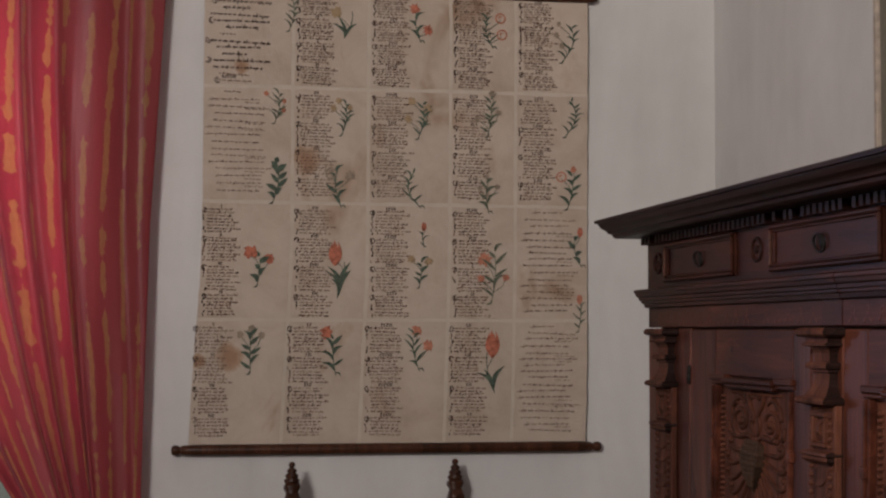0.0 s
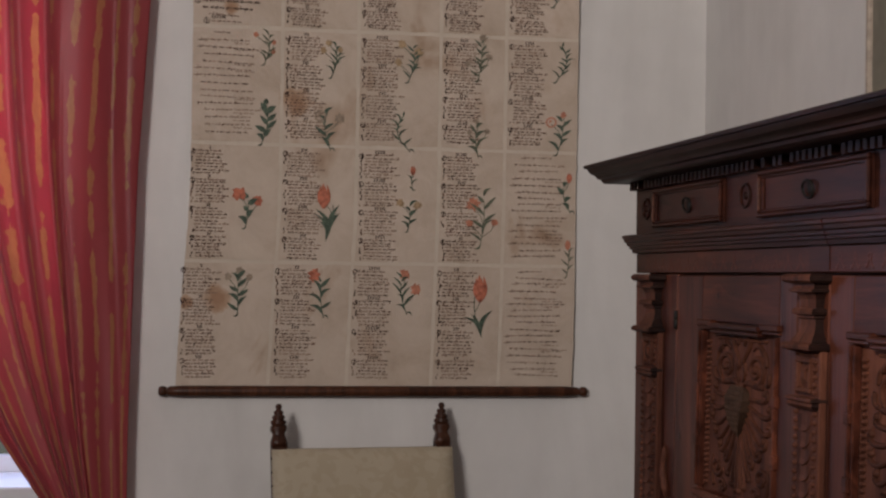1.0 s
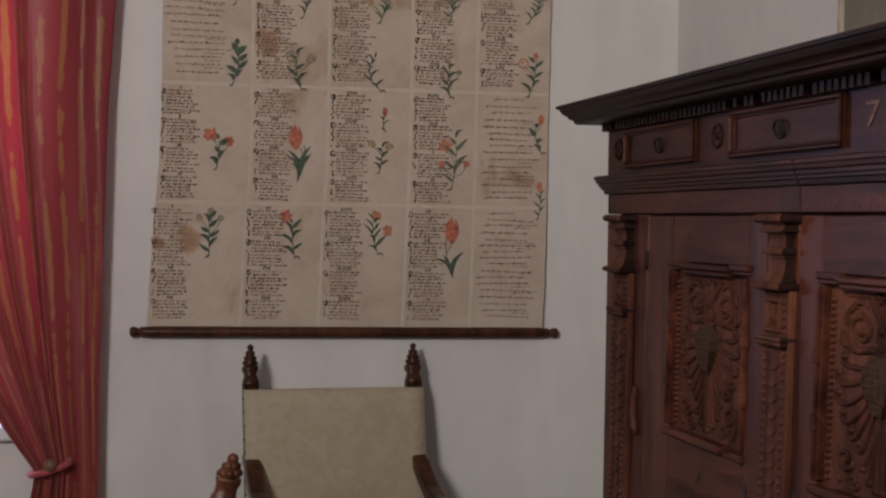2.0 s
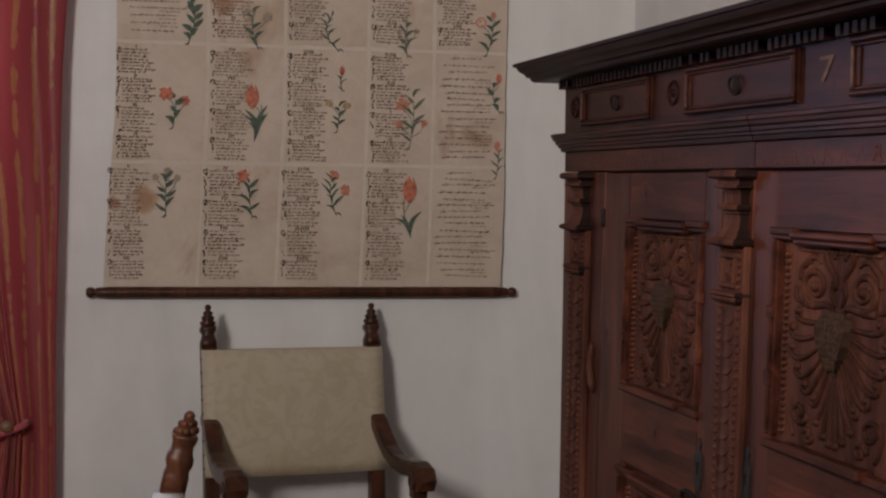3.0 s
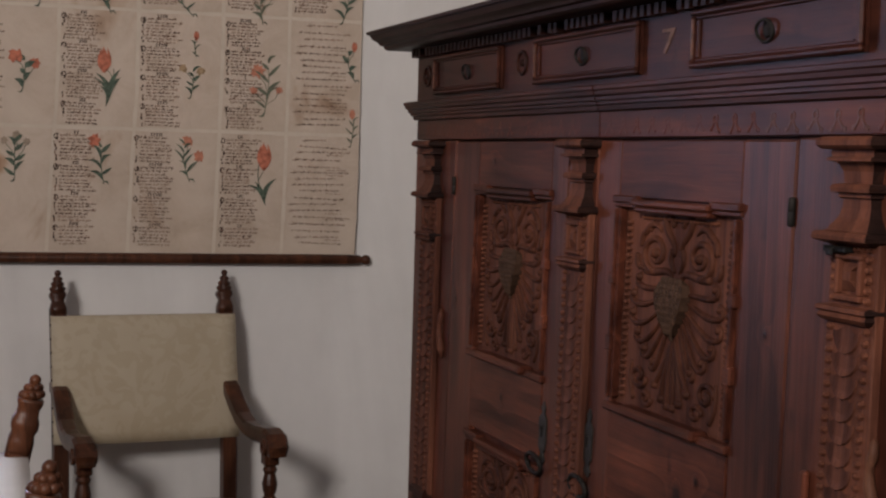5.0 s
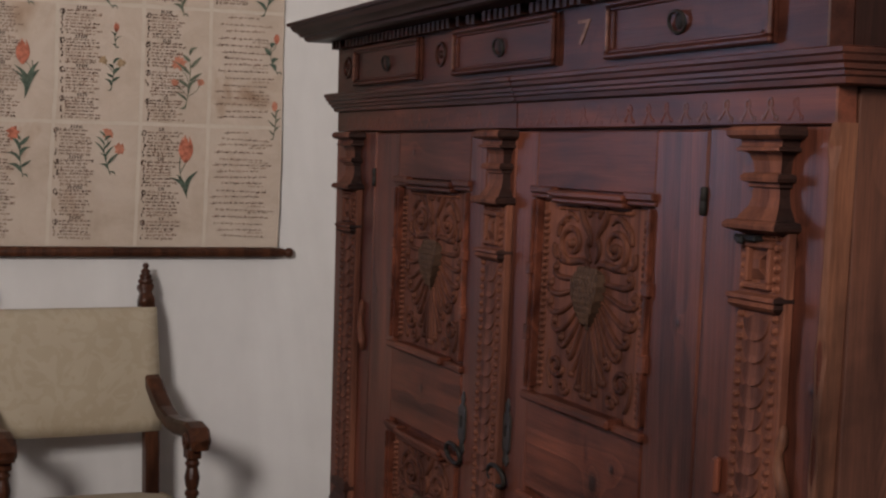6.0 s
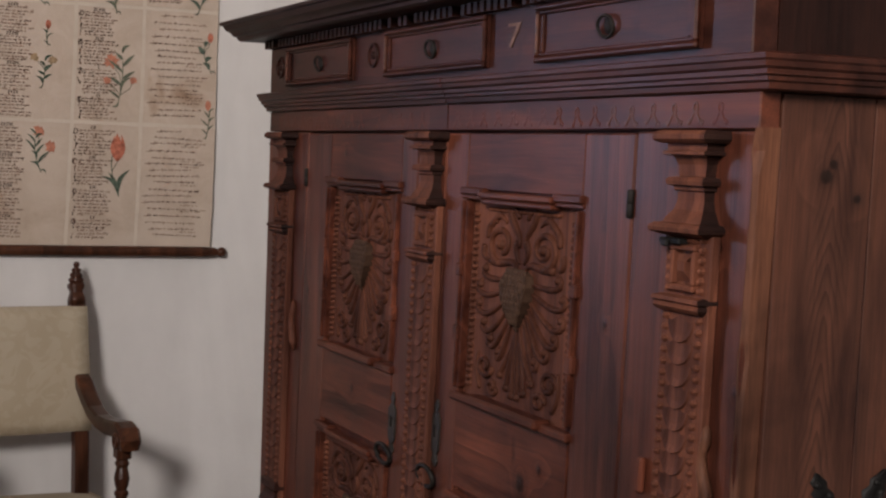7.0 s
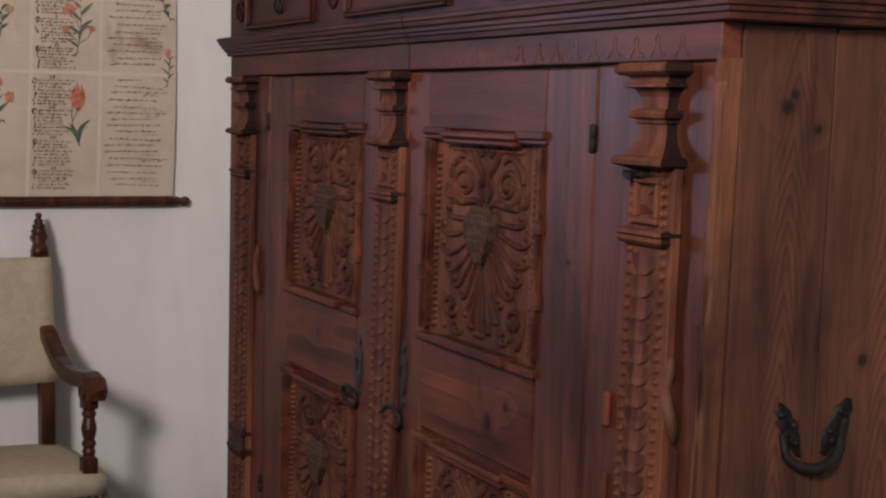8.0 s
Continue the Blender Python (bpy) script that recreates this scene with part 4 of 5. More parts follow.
def pilaster(x, hw, foot):
    p = part("pilaster", boxed(x - hw, x + hw, -0.014, 0.0, foot, 1.516, 0.002), wood_carved, W)
    s = hw / 0.062 * 0.93
    rows = [(1.645, 0.080, 0.036), (1.640, 0.085, 0.041), (1.634, 0.086, 0.041), (1.630, 0.080, 0.036), (1.6285, 0.066, 0.026), (1.620, 0.064, 0.026), (1.6185, 0.070, 0.032), (1.6145, 0.070, 0.032), (1.613, 0.055, 0.021), (1.602, 0.046, 0.016), (1.587, 0.043, 0.015),
            (1.5855, 0.058, 0.025), (1.581, 0.062, 0.028), (1.576, 0.060, 0.027), (1.5745, 0.049, 0.019), (1.5695, 0.051, 0.020), (1.568, 0.043, 0.015), (1.556, 0.044, 0.015), (1.544, 0.049, 0.018), (1.533, 0.060, 0.025), (1.5275, 0.064, 0.028), (1.526, 0.080, 0.036), (1.521, 0.086, 0.040), (1.516, 0.085, 0.039), (1.512, 0.072, 0.028), (1.508, 0.060, 0.014)]
    part("capital", loft(bmesh.new(), x, [(z, w * s * 0.88, d) for z, w, d in rows], ends=True), [wood_carved, dark_flank], p, "stepped carved capital")
    bm = bmesh.new()
    for a in ((x - 0.036 * s, x + 0.036 * s, 1.440, 1.448), (x - 0.036 * s, x + 0.036 * s, 1.492, 1.500), (x - 0.036 * s, x - 0.026 * s, 1.448, 1.492), (x + 0.026 * s, x + 0.036 * s, 1.448, 1.492)):
        box(bm, a[0], a[1], -0.023, -0.012, a[2], a[3], 0.002)
    loft(bm, x, [(1.488, 0.022 * s, 0.002), (1.478, 0.010 * s, 0.009), (1.466, 0.010 * s, 0.009), (1.453, 0.022 * s, 0.002)], -0.014)
    part("square_boss", bm, wood_carved, p)
    bm = bmesh.new()
    for sgn in (-1, 1):
        for k in range(6):
            dome(bm, x + sgn * 0.046 * s, 1.442 + 0.0130 * k, -0.014, 0.0068, 0.0054, 0.007, 6)
    for k in range(6):
        dome(bm, x + (-0.030 + 0.012 * k) * s, 1.5055, -0.014, 0.005, 0.0035, 0.005, 6)
    for sgn in (-1, 1):
        z = 1.405
        while z > foot + 0.02:
            dome(bm, x + sgn * 0.049 * s, z, -0.014, 0.0068, 0.0056, 0.007, 6)
            z -= 0.0150
    part("beading", bm, wood_carved, p, "fine bead rows")["kind"] = "stuff"
    part("ledge", loft(bmesh.new(), x, [(1.434, 0.058 * s, 0.018), (1.432, 0.068 * s, 0.030), (1.427, 0.070 * s, 0.031), (1.424, 0.064 * s, 0.026), (1.419, 0.067 * s, 0.029), (1.414, 0.062 * s, 0.024), (1.411, 0.056 * s, 0.016)], ends=True), [wood_carved, dark_flank], p)
    z = 1.398
    while z > foot + 0.03:
        share("leaf_scale", leaf_scale, p, Matrix.Translation((x - 0.004, 0, z)) @ Matrix.Diagonal((0.92 * s, 1, 1.35, 1)))
        z -= 0.0290
    part("base_block", loft(bmesh.new(), x, [(0.835, 0.060 * s, 0.016), (0.828, 0.070 * s, 0.024), (0.815, 0.072 * s, 0.026), (0.808, 0.060 * s, 0.019), (0.795, 0.062 * s, 0.020), (0.780, 0.074 * s, 0.028), (0.768, 0.072 * s, 0.026), (0.760, 0.060 * s, 0.02)]), wood_dark_v, p)
    return p


pilaster(0.160, 0.060, 0.505)
pilaster(1.945, 0.055, 0.505)


def eagle(x, z, hx, hz, y, owner):
    """A carved spread eagle with scrolls, in relief on a panel of half size hx, hz, piece by piece."""

    def line(bm, pts, r0, r1, flat=0.7):
        count = 14
        out, rad = [], []
        p = [Vector(q) for q in pts]
        for i in range(count + 1):
            t = i / count
            if len(p) == 4:
                q = p[0] * (1 - t) ** 3 + p[1] * 3 * t * (1 - t) ** 2 + p[2] * 3 * t * t * (1 - t) + p[3] * t ** 3
            else:
                q = p[0] * (1 - t) ** 2 + p[1] * 2 * t * (1 - t) + p[2] * t * t
            out.append((x + q.x * hx, y, z + q.y * hz))
            rad.append(0.74 * (r0 + (r1 - r0) * math.sin(math.pi * min(1, t * 1.05) * 0.62)))
        return tube(bm, out, rad, 6, flat)

    def piece(name, bm):
        part(name, bm, carved_dark, owner, smooth=True)

    for s in (-1, 1):
        # wing feathers sweep out and down, each with a tip that hooks upwards
        for k, (ex, ez, dip) in enumerate(((0.88, 0.29, 0.10), (1.00, 0.11, 0.14), (0.99, -0.09, 0.17), (0.86, -0.28, 0.16), (0.68, -0.44, 0.13), (0.46, -0.56, 0.08))):
            rx, rz = s * (0.20 - 0.018 * k), 0.22 - 0.065 * k
            ex *= s
            bm = bmesh.new()
            line(bm, [(rx, rz), (rx + 0.30 * (ex - rx), rz + 0.45 * (ez - rz) + 0.03), (rx + 0.72 * (ex - rx), ez - dip), (ex, ez - 0.02)], 0.0030, 0.0070, 1.15)
            line(bm, [(ex, ez - 0.02), (ex + s * 0.07, ez + 0.07), (ex - s * 0.06, ez + 0.095)], 0.0072, 0.0040, 1.1)
            dome(bm, x + (ex - s * 0.03) * hx, z + (ez + 0.05) * hz, y, 0.0085, 0.0068, 0.0085, 7)
            piece("feather", bm)
        # necks rise from the breast into wide scrolls
        bm = bmesh.new()
        line(bm, [(s * 0.10, 0.36), (s * 0.16, 0.52), (s * 0.40, 0.38), (s * 0.74, 0.42)], 0.006, 0.0090, 0.9)
        pts, rad = [], []
        for i in range(30):
            t = i / 29
            a = -math.pi / 2 + s * 1.30 * 2 * math.pi * t
            q = 1 - 0.72 * t
            pts.append((x + (s * 0.50 + 0.30 * q * math.cos(a)) * hx, y, z + (0.61 + 0.20 * q * math.sin(a)) * hz))
            rad.append(0.0064 * (1 - 0.3 * t))
        tube(bm, pts, rad, 6, 1.0)
        dome(bm, x + s * 0.50 * hx, z + 0.61 * hz, y, 0.012, 0.009, 0.010, 7)
        piece("scroll", bm)
        bm = line(bmesh.new(), [(s * 0.08, 0.60), (s * 0.02, 0.78), (s * 0.30, 0.80), (s * 0.30, 0.99)], 0.005, 0.0098, 0.9)
        line(bm, [(s * 0.30, 0.99), (s * 0.16, 1.02), (s * 0.10, 0.90)], 0.004, 0.0075, 0.9)
        piece("crest_leaf", bm)
        for leaf in ([(s * 0.40, 0.84), (s * 0.58, 0.98), (s * 0.76, 0.80)], [(s * 0.62, 0.84), (s * 0.84, 0.86), (s * 0.84, 0.66)], [(s * 0.80, 0.44), (s * 0.97, 0.42), (s * 0.92, 0.58)], [(s * 0.05, 0.44), (s * 0.20, 0.56), (s * 0.10, 0.66)]):
            piece("crest_leaf", line(bmesh.new(), leaf, 0.004, 0.0085, 0.9))
        # tail feathers
        for k, (c, d) in enumerate(((0.05, -0.92), (0.17, -0.86), (0.30, -0.74))):
            bm = line(bmesh.new(), [(s * 0.03, -0.22), (s * (0.05 + 0.03 * k), -0.50), (s * c, -0.62), (s * c * 1.2, d)], 0.003, 0.0080, 0.9)
            dome(bm, x + s * c * 1.2 * hx, z + d * hz, y, 0.009, 0.008, 0.0085, 6)
            piece("tail_feather", bm)
        # small scrolls below
        for cx, cz, r in ((0.76, -0.70, 0.13), (0.56, -0.90, 0.09)):
            pts = [(x + (s * cx + 1.5 * r * (1 - 0.75 * t) * math.cos(s * 7.5 * t)) * hx, y, z + (cz + r * (1 - 0.75 * t) * math.sin(s * 7.5 * t)) * hz) for t in (i / 19 for i in range(20))]
            piece("small_scroll", tube(bmesh.new(), pts, 0.0050, 5, 1.0))
        piece("crest_leaf", line(bmesh.new(), [(s * 0.94, -0.56), (s * 1.02, -0.80), (s * 0.86, -0.95)], 0.0035, 0.0068, 0.9))


def shield(x, z, hx, hz, y):
    """The breast: a heart of long overlapping scales that run down to a point."""
    bm = bmesh.new()
    rows = [(0.37, 0.16, 0.008), (0.33, 0.26, 0.013), (0.22, 0.31, 0.017), (0.08, 0.27, 0.018), (-0.06, 0.17, 0.016), (-0.15, 0.08, 0.012), (-0.21, 0.015, 0.005)]
    body = loft(bmesh.new(), x, [(z + a * hz, b * hx, c) for a, b, c in rows], y)
    for j in range(10):
        t = j / 9
        a = 0.34 - 0.54 * t
        wide = float(np.interp(-a, [-r[0] for r in rows], [r[1] for r in rows]))
        high = float(np.interp(-a, [-r[0] for r in rows], [r[2] for r in rows]))
        for i in range(-3, 4):
            u = (i + 0.5 * (j % 2)) / 3.5
            if abs(u) < 1.0:
                dome(bm, x + u * wide * hx * 0.94, z + a * hz, y - high + 0.002, wide * hx * 0.14 + 0.0012, 0.062 * hz, 0.0050, 6)
    return body, bm


def door(name, x0, x1, hinge_left):
    d = part("door", boxed(x0, x1, 0.014, 0.030, 0.562, 1.643), wood_v, W)
    px0, px1 = (x0 + 0.157, x0 + 0.581) if hinge_left else (x1 - 0.572, x1 - 0.142)
    cx, hx = (px0 + px1) / 2, 0.157
    for a, b in ((x0, px0 + 0.004), (px1 - 0.004, x1)):
        part("stile", boxed(a, b, 0.0, 0.014, 0.562, 1.643, 0.003), wood_v, d)
    for za, zb in ((1.548, 1.643), (1.030, 1.186), (0.562, 0.655)):
        part("rail", boxed(px0 + 0.0045, px1 - 0.0045, 0.0005, 0.014, za, zb, 0.002), wood_h, d)
    for top in (1.548, 1.018):
        bot = top - 0.363
        cz, hz = (top + bot) / 2 - 0.002, 0.158
        panel = part("panel", boxed(px0 + 0.004, px1 - 0.004, 0.0115, 0.0139, bot + 0.002, top - 0.002), wood_carved, d)
        bm = bmesh.new()
        # eared frame: side strips, stepped head and sill
        for s in (-1, 1):
            xo = px0 if s < 0 else px1
            for a0, a1, pr in ((0.000, 0.009, -0.008), (0.009, 0.018, -0.003)):
                lo, hi = sorted((xo - s * a0, xo - s * a1))
                box(bm, lo, hi, pr, 0.0115, bot + 0.02, top - 0.02, 0.002)
            lo, hi = sorted((xo + s * 0.008, xo - s * 0.014))
            box(bm, lo, hi, -0.009, 0.004, top - 0.150, top - 0.128, 0.003)
            box(bm, lo, hi, -0.009, 0.004, bot + 0.10, bot + 0.128, 0.003)
        for s in (-1, 1):
            lo, hi = sorted((cx + s * 0.130, cx + s * 0.222))
            box(bm, lo, hi, -0.009, 0.0115, top - 0.009, top + 0.003, 0.002)
            box(bm, lo, hi, -0.004, 0.0115, top - 0.017, top - 0.009, 0.002)
            box(bm, lo, hi, -0.010, 0.0115, bot - 0.002, bot + 0.012, 0.003)
        box(bm, cx - 0.135, cx + 0.135, -0.015, 0.0115, top - 0.013, top - 0.002, 0.003)
        box(bm, cx - 0.130, cx + 0.130, -0.010, 0.0115, top - 0.023, top - 0.013, 0.003)
        box(bm, cx - 0.135, cx + 0.135, -0.021, 0.0115, bot + 0.001, bot + 0.018, 0.005)
        part("panel_frame", bm, wood_h, d, "stepped moulded frame")
        bm = bmesh.new()
        for s in (-1, 1):
            z = bot + 0.03
            while z < top - 0.032:
                dome(bm, cx + s * 0.180, z, 0.0115, 0.0085, 0.0052, 0.009, 6)
                z += 0.0112
        for k in range(20):
            dome(bm, cx - 0.125 + k * 0.0132, top - 0.031, 0.0115, 0.006, 0.004, 0.008, 6)
        part("beading", bm, wood_carved, d, "fine bead rows")["kind"] = "stuff"
        eagle(cx, cz, hx, hz, 0.0105, d)
        body, scales = shield(cx, cz, hx, hz, 0.0115)
        part("shield", body, scale_grey, d, "dull heart shaped breast shield")
        part("scalework", scales, scale_grey, d, "long carved scales")["kind"] = "stuff"
    xh = x0 if hinge_left else x1
    for z in (1.545, 0.72):
        part("hinge", lathe(bmesh.new(), [(0.003, z - 0.020), (0.0055, z - 0.018), (0.0055, z - 0.001), (0.0045, z), (0.0055, z + 0.001), (0.0055, z + 0.018), (0.003, z + 0.020)], (xh, -0.002, 0), "z", 10), iron, d, "black iron hinge", True)
    # lock plate with a drop ring
    xl = 0.908 if hinge_left else 1.124
    zt = 1.150 if hinge_left else 1.170
    bm = bmesh.new()
    loft(bm, xl, [(zt, 0.002, 0.002), (zt - 0.012, 0.010, 0.003), (zt - 0.022, 0.006, 0.003), (zt - 0.034, 0.018, 0.004), (zt - 0.090, 0.016, 0.004), (zt - 0.100, 0.007, 0.003), (zt - 0.112, 0.014, 0.003), (zt - 0.122, 0.004, 0.002)])
    lock = part("lock_plate", bm, iron_green, d, "pointed tinned iron lock plate")
    bm = bmesh.new()
    lathe(bm, [(0.0045, -0.0062), (0.0045, -0.004)], (xl, 0, zt - 0.050), "y", 10)
    box(bm, xl - 0.002, xl + 0.002, -0.0062, -0.004, zt - 0.068, zt - 0.050)
    part("keyhole", bm, iron, d)
    zr = 1.029
    part("drop_ring", tube(bmesh.new(), [(xl - 0.012 + 0.036 * math.cos(a), -0.014 - 0.004 * math.sin(a), zr + 0.019 * math.sin(a)) for a in (2 * math.pi * i / 24 for i in range(24))], 0.0045, 6, closed=True), iron, d, "dark iron drop ring", True)
    return d


door("door", 0.309, 0.968, True)
door("door", 1.106, 1.768, False)
part("centre_post", boxed(0.972, 1.102, 0.0, 0.030, 0.562, 1.643, 0.003), wood_v, W)
pilaster(1.052, 0.054, 0.565)

# a small scrolled bracket clings beside two of the pilasters, and a latch sits over the square boss
for x, top, wood in ((2.004, 1.278, bare_wood), (0.262, 1.262, wood_carved)):
    part("scroll_bracket", tube(bmesh.new(), [(x - 0.010, -0.003, top), (x + 0.001, -0.006, top - 0.010), (x + 0.003, -0.008, top - 0.024), (x - 0.004, -0.008, top - 0.040), (x - 0.001, -0.008, top - 0.062), (x + 0.012, -0.007, top - 0.090), (x + 0.015, -0.005, top - 0.112)], [0.003, 0.006, 0.0075, 0.006, 0.008, 0.009, 0.004], 8), wood, W, "worn scrolled bracket", True)
bm = boxed(1.897, 1.947, -0.030, -0.014, 1.4995, 1.5075, 0.002)
box(bm, 1.912, 1.926, -0.036, -0.030, 1.496, 1.506, 0.002)
part("latch_plate", bm, wrought, W, "small dark iron latch")

# loose chips and fillets beside the right pilaster
part("fillet", boxed(2.016, 2.030, -0.010, 0.0, 0.60, 1.160, 0.003), wood_v, W)
part("broken_fillet", boxed(1.842, 1.858, -0.012, 0.0, 1.155, 1.205, 0.004), wood_v, W)
part("side_fillet", boxed(1.8445, 1.8545, -0.006, 0.0, 0.60, 1.090, 0.002), wood_v, W)

# carrying handle on the near end
handle = part("carrying_handle", tube(bmesh.new(), [(LONG + 0.010 + 0.016 * math.sin(math.pi * t), 0.120 + 0.094 * t, 1.182 - 0.050 * math.sin(math.pi * t) ** 0.30 + 0.010 * t) for t in (i / 18 for i in range(19))], [0.0050 + 0.0032 * math.sin(math.pi * i / 18) for i in range(19)], 8), wrought, W, "black iron bail handle", True)
for y, lean in ((0.132, -0.45), (0.204, 0.50)):
    bm = bmesh.new()
    rows = [(1.222, 0.002), (1.216, 0.008), (1.210, 0.016), (1.202, 0.012), (1.195, 0.021), (1.186, 0.015), (1.178, 0.018), (1.168, 0.011), (1.158, 0.006), (1.150, 0.002)]
    across = ((-1, -0.004), (-1, 0.004), (-0.55, 0.012), (0, 0.008), (0.55, 0.013), (1, 0.004), (1, -0.004))
    rings = [[bm.verts.new((LONG + o, y + lean * (z - 1.185) + sy * hw, z)) for sy, o in across] for z, hw in rows]
    for a, b in zip(rings, rings[1:]):
        for k in range(7):
            bm.faces.new((a[k], a[(k + 1) % 7], b[(k + 1) % 7], b[k]))
    bm.faces.new(rings[0])
    bm.faces.new(rings[-1])
    for z, q, dy in ((1.206, 0.0055, -0.006), (1.192, 0.0065, 0.008), (1.181, 0.006, -0.009), (1.168, 0.005, 0.002)):
        bmesh.ops.create_icosphere(bm, subdivisions=1, radius=q, matrix=Matrix.Translation((LONG + 0.010, y + lean * (z - 1.185) + dy, z)))
    part("mount", bm, wrought, handle, "leaf shaped iron mount", True)


# the drawer storey stands a little forward of the doors
for ob in wardrobe.children:
    if ob.name.split(".")[0] in ("upper_front", "drawer", "rosette", "chalk_number", "dentil"):
        ob.matrix_basis = Matrix.Translation((0, -0.012, 0)) @ ob.matrix_basis

# the old front has sagged: its joints lean a little towards the far end as they go down
def sag(p):
    drop = max(0.0, 1.645 - p.z)
    p.x -= float(np.interp(p.x, (0.06, 0.30, 2.1), (0.0, 0.055, 0.048))) * 0.9 * math.tanh(drop / 0.9)
    return p


for ob in wardrobe.children_recursive:
    if ob.data.users == 1:
        for v in ob.data.vertices:
            v.co = sag(v.co.copy())
    else:
        m = ob.matrix_basis.copy()
        m.translation = sag(m.translation.copy())
        ob.matrix_basis = m


# ---- armchairs ----
def armchair(m, half, label, cloth, squat=False):
    """Origin on the floor under the back; it looks to -y."""
    c = thing("armchair", m, label, "chair", "armchairs")
    seat_h = half + 0.045

    def rake(z):
        return 0.012 - 0.22 * (1.07 - z) if z > 0.72 else (-0.065 - 0.04 * (0.72 - z) if z > 0.45 else -0.0758 + 0.14 * (0.45 - z))

    for s in (-1, 1):
        zs = [0.0, 0.12, 0.30, 0.45, 0.60, 0.80, 1.00, 1.075]
        post = part("back_post", bar(bmesh.new(), [(s * half, rake(z), z) for z in zs], [(0.046, 0.055)] * 2 + [(0.048, 0.060 if not squat else 0.050)] * 3 + [(0.050, 0.056 if not squat else 0.044)] * 3), walnut, c)
        bm = bmesh.new()
        y0 = rake(1.13)
        if squat:
            # three tiers of round beads on a swelling block
            zs = (1.072, 1.095, 1.106, 1.117, 1.128, 1.139, 1.150, 1.160, 1.166)
            bar(bm, [(s * half, rake(z), z) for z in zs], [(0.050, 0.044), (0.050, 0.044), (0.046, 0.039), (0.052, 0.047), (0.052, 0.047), (0.044, 0.038), (0.043, 0.037), (0.049, 0.044), (0.050, 0.045)])
            for count, z, r, q in ((8, 1.1735, 0.0150, 0.0085), (6, 1.1855, 0.0100, 0.0078), (1, 1.1985, 0.0, 0.0105)):
                for k in range(count):
                    a = 2 * math.pi * (k + 0.5 * (count == 6)) / count
                    bmesh.ops.create_icosphere(bm, subdivisions=2, radius=q, matrix=Matrix.Translation((s * half + r * math.cos(a), rake(z) + r * math.sin(a), z)))
            lathe(bm, [(0.017, 1.166), (0.017, 1.178), (0.010, 1.190), (0.005, 1.198)], (s * half, rake(1.18), 0), "z", 12)
        else:
            bar(bm, [(s * half, rake(z), z) for z in (1.070, 1.090, 1.104, 1.114, 1.128, 1.140)], [(0.050, 0.056), (0.050, 0.056), (0.041, 0.046), (0.036, 0.040), (0.050, 0.052), (0.047, 0.050)])
            lathe(bm, [(0.019, 1.138), (0.024, 1.146), (0.025, 1.153), (0.018, 1.160), (0.022, 1.166), (0.020, 1.172), (0.013, 1.177), (0.017, 1.183), (0.014, 1.189), (0.007, 1.193), (0.0105, 1.199), (0.011, 1.205), (0.007, 1.211), (0.001, 1.213)], (s * half, y0, 0), "z", 14)
            for k in range(8):
                a = 2 * math.pi * k / 8
                for z, r, q in ((1.152, 0.0195, 0.0075), (1.169, 0.0160, 0.006)):
                    bmesh.ops.create_icosphere(bm, subdivisions=1, radius=q, matrix=Matrix.Translation((s * half + r * math.cos(a), y0 + r * math.sin(a), z)))
        part("finial", bm, walnut, post, "carved beaded finial", True)
    def splay(s):
        return 0.004 if s > 0 and not squat else 0.020

    # upholstered back
    bm = bmesh.new()
    bw = half + (0.020 if squat else 0.027)
    nx, nz = 14, 10
    for side in (0, 1):
        grid = []
        for j in range(nz + 1):
            z = 0.668 + 0.400 * j / nz
            grid.append([bm.verts.new((-bw + 2 * bw * i / nx, rake(z) - 0.032 + ((0.050 if squat else 0.024) if side else 0.0) - (0.008 if not side else -0.003) * (math.sin(math.pi * i / nx) * math.sin(math.pi * j / nz)) ** 0.5, z - 0.004 * math.sin(math.pi * i / nx) * (1 - j / nz))) for i in range(nx + 1)])
        for j in range(nz):
            for i in range(nx):
                bm.faces.new((grid[j][i], grid[j][i + 1], grid[j + 1][i + 1], grid[j + 1][i]))
        if side:
            for j in range(nz):
                bm.faces.new((front[j][0], front[j + 1][0], grid[j + 1][0], grid[j][0]))
                bm.faces.new((front[j][nx], front[j + 1][nx], grid[j + 1][nx], grid[j][nx]))
            for i in range(nx):
                bm.faces.new((front[0][i], front[0][i + 1], grid[0][i + 1], grid[0][i]))
                bm.faces.new((front[nz][i], front[nz][i + 1], grid[nz][i + 1], grid[nz][i]))
        front = grid
    back = part("backrest", bm, cloth, c, "pale upholstered back", True)
    bm = bmesh.new()
    for s in (-1, 1):
        for k in range(9):
            z = 0.695 + 0.043 * k
            bmesh.ops.create_icosphere(bm, subdivisions=1, radius=0.0045, matrix=Matrix.Translation((s * (bw + 0.0005), rake(z) - 0.020, z)))
    part("nails", bm, iron, back, "dark upholstery nails", True)["kind"] = "stuff"
    # seat with a hanging valance
    bm = bmesh.new()
    nx, ny = 14, 12
    y0, y1 = -0.06, -0.56
    grid = []
    for j in range(ny + 1):
        y = y0 + (y1 - y0) * j / ny
        grid.append([bm.verts.new((-seat_h + 2 * seat_h * i / nx, y, 0.445 + 0.036 * (max(0.0, math.sin(math.pi * (0.04 + 0.92 * i / nx))) * max(0.0, math.sin(math.pi * (0.04 + 0.92 * j / ny)))) ** 0.35)) for i in range(nx + 1)])
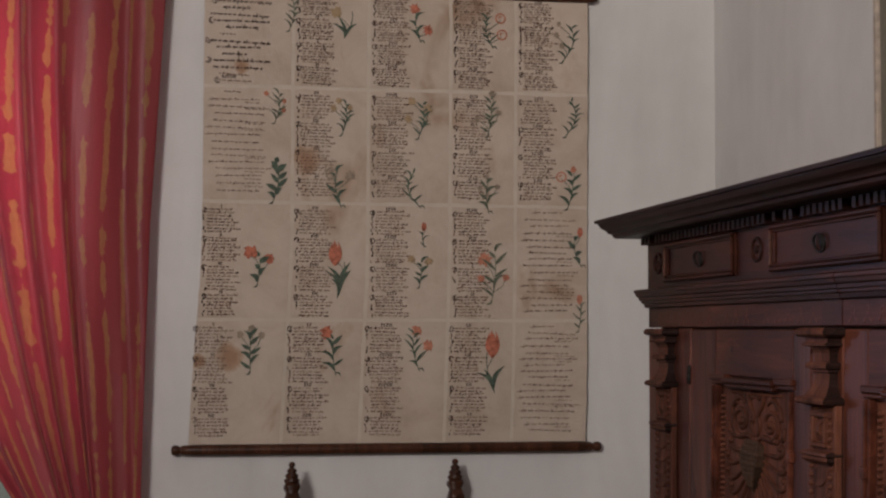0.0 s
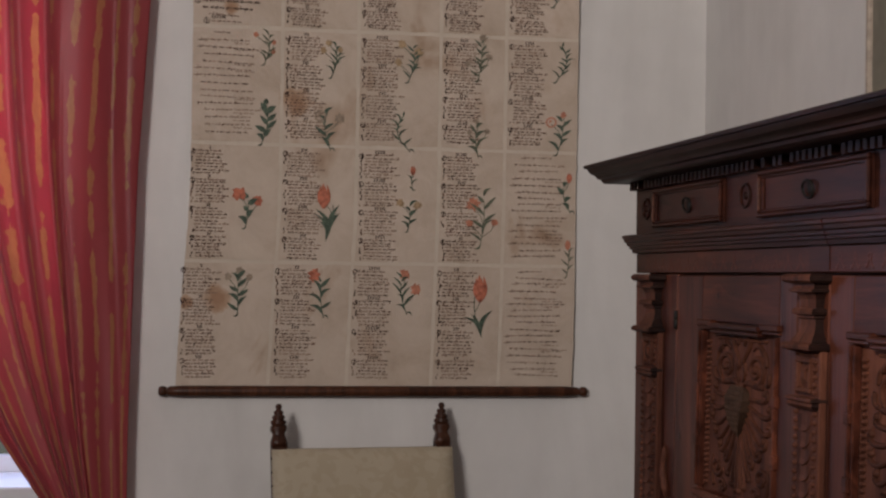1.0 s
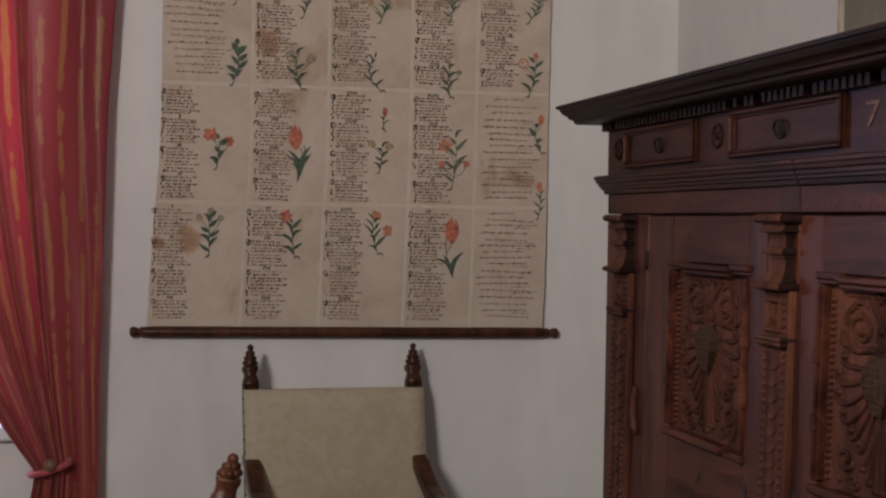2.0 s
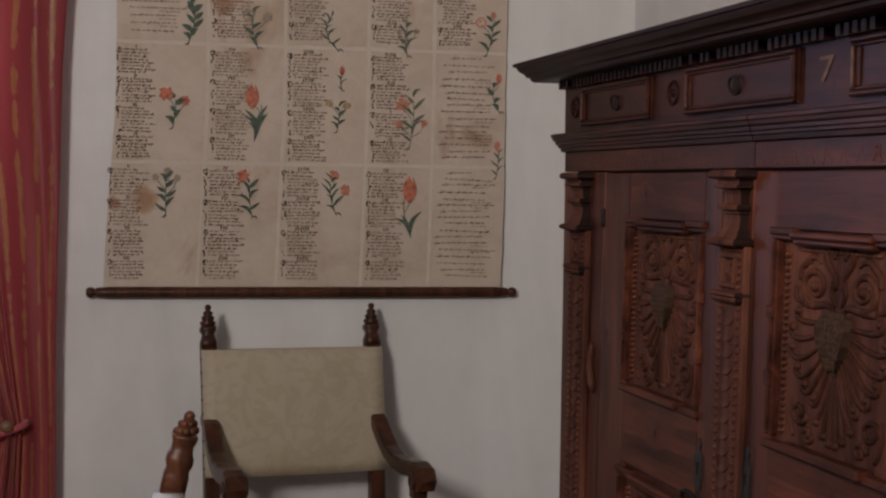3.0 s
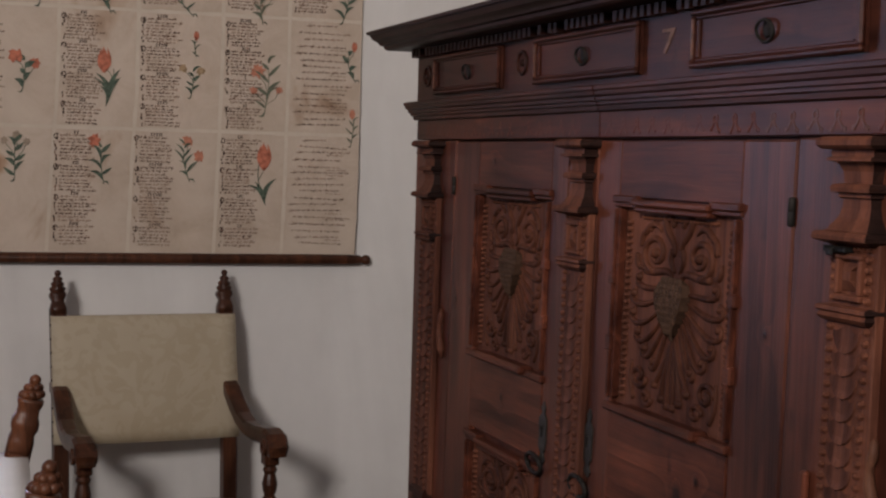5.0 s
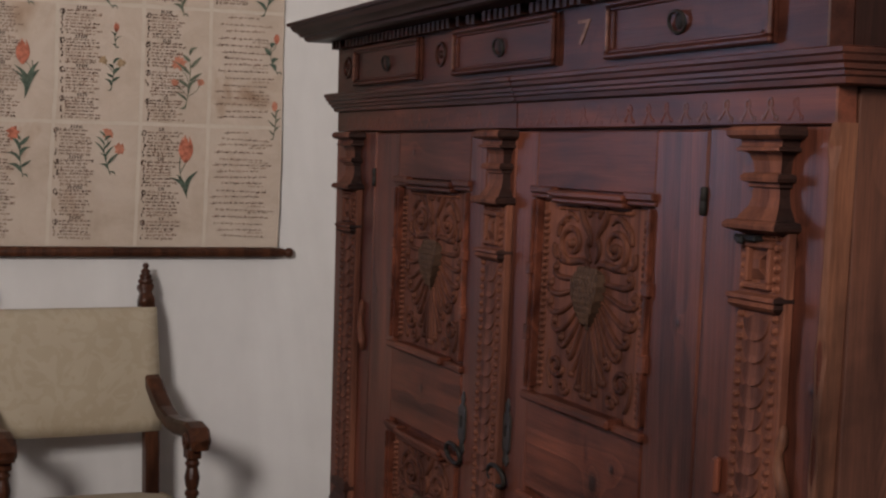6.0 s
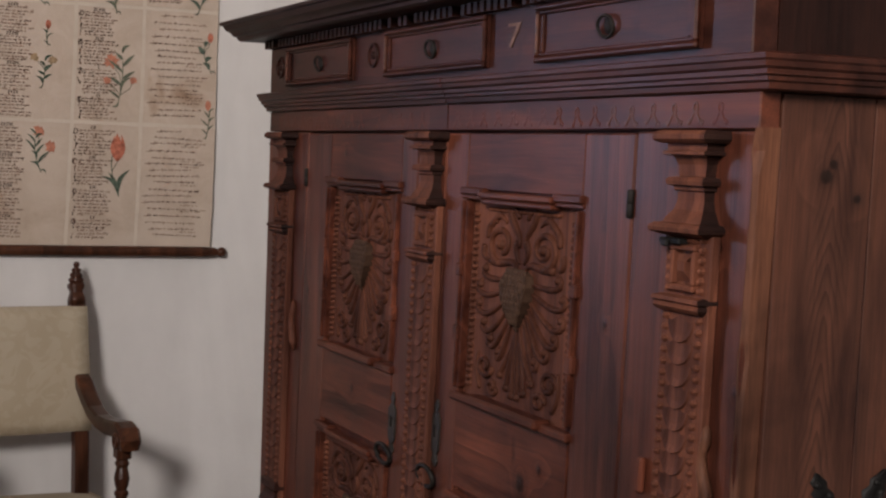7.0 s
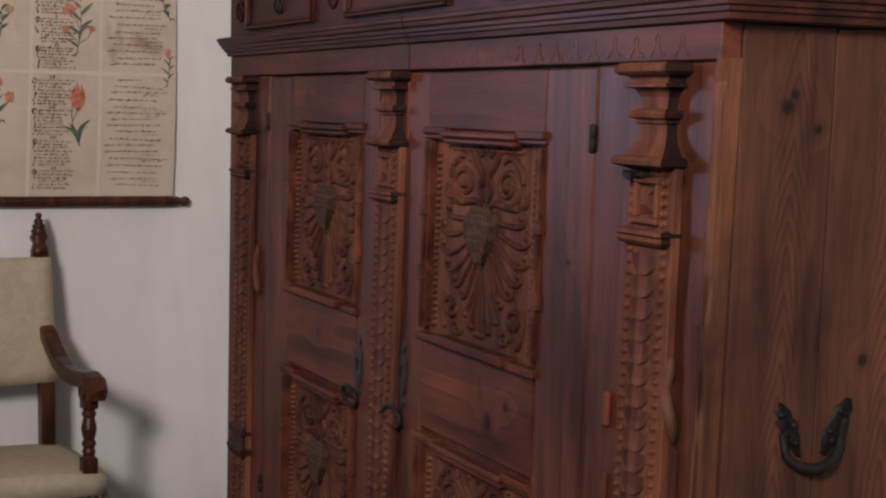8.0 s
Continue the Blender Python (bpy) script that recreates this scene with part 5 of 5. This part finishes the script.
    for j in range(ny):
        for i in range(nx):
            bm.faces.new((grid[j][i], grid[j][i + 1], grid[j + 1][i + 1], grid[j + 1][i]))
    rim = grid[0] + [r[nx] for r in grid[1:]] + grid[ny][-2::-1] + [r[0] for r in grid[-2:0:-1]]
    low = [bm.verts.new((v.co.x, v.co.y, 0.395)) for v in rim]
    for i in range(len(rim)):
        j = (i + 1) % len(rim)
        bm.faces.new((rim[i], rim[j], low[j], low[i]))
    bm.faces.new(low)
    seat = part("seat", bm, cloth, c, "pale upholstered seat", True)
    bm = bmesh.new()
    for i in range(2 * nx + 1):
        x = -seat_h + seat_h * i / nx
        box(bm, x - 0.004, x + 0.004, y1 - 0.004, y1 + 0.001, 0.372, 0.398, 0.001)
    for i in range(ny * 2 + 1):
        for s in (-1, 1):
            y = y0 + (y1 - y0) * i / (2 * ny)
            box(bm, s * seat_h - 0.003, s * seat_h + 0.003, y - 0.004, y + 0.004, 0.372, 0.398, 0.001)
    part("fringe", bm, plain("fringe_thread", (0.16, 0.12, 0.07), 0.8), seat, "short dark fringe")["kind"] = "stuff"
    part("seat_frame", boxed(-seat_h + 0.02, seat_h - 0.02, y1 + 0.02, y0 - 0.01, 0.375, 0.394), walnut, c)
    for s in (-1, 1):
        # arm: sags behind, then swells into a rolled end
        path = [(0.02, 0.835), (-0.04, 0.838), (-0.09, 0.822), (-0.15, 0.785), (-0.22, 0.750), (-0.30, 0.731), (-0.38, 0.729), (-0.46, 0.737), (-0.52, 0.741), (-0.555, 0.732), (-0.572, 0.712), (-0.570, 0.690)]
        sizes = [(0.046, 0.040), (0.050, 0.042), (0.052, 0.044), (0.052, 0.044), (0.052, 0.044), (0.052, 0.046), (0.054, 0.048), (0.058, 0.050), (0.064, 0.054), (0.066, 0.058), (0.064, 0.054), (0.054, 0.036)]
        arm = part("arm", bar(bmesh.new(), [(s * (half + splay(s) * max(0.0, min(1.0, -y / 0.35))), y, z) for y, z in path], sizes), walnut_y, c, "curved walnut arm with a rolled end")
        for sx in (-1, 1):
            bm = lathe(bmesh.new(), [(0.012, 0.0), (0.012, sx * 0.004), (0.024, sx * 0.0045), (0.026, -sx * 0.003)], (s * (half + splay(s)) + sx * 0.033, -0.540, 0.714), "x", 14)
            part("volute", bm, walnut, arm, smooth=True)
        xp = s * (half + splay(s) - 0.004)
        bm = bmesh.new()
        box(bm, xp - 0.023, xp + 0.023, -0.543, -0.497, 0.655, 0.722, 0.004)
        lathe(bm, [(0.022, 0.662), (0.018, 0.650), (0.023, 0.640), (0.017, 0.628), (0.021, 0.612), (0.024, 0.595), (0.021, 0.575), (0.016, 0.560), (0.022, 0.552), (0.022, 0.544), (0.016, 0.536), (0.021, 0.524), (0.017, 0.512), (0.022, 0.504)], (xp, -0.520, 0), "z", 14)
        box(bm, xp - 0.023, xp + 0.023, -0.543, -0.497, 0.400, 0.506, 0.004)
        part("arm_post", bm, walnut, c, "turned walnut arm post")
        bm = bmesh.new()
        box(bm, xp - 0.023, xp + 0.023, -0.543, -0.497, 0.0, 0.396, 0.004)
        part("front_leg", bm, walnut, c)
        part("side_stretcher", boxed(s * half - 0.014, s * half + 0.014, -0.496, -0.03, 0.13, 0.165, 0.004), walnut, c)
    part("front_stretcher", boxed(-half + 0.01, half - 0.01, -0.535, -0.512, 0.20, 0.30, 0.004), walnut, c)
    return c


armchair(pose(-0.0690, -0.17, 0, 0, 0, 6.0), 0.276, "walnut armchair with cream damask back under the scroll", damask)
armchair(pose(-0.606, -2.93, 0, 0, 0, -92.0), 0.390, "carved walnut armchair near the wardrobe, window light painted into its whitened back", window_lit_cloth, True)
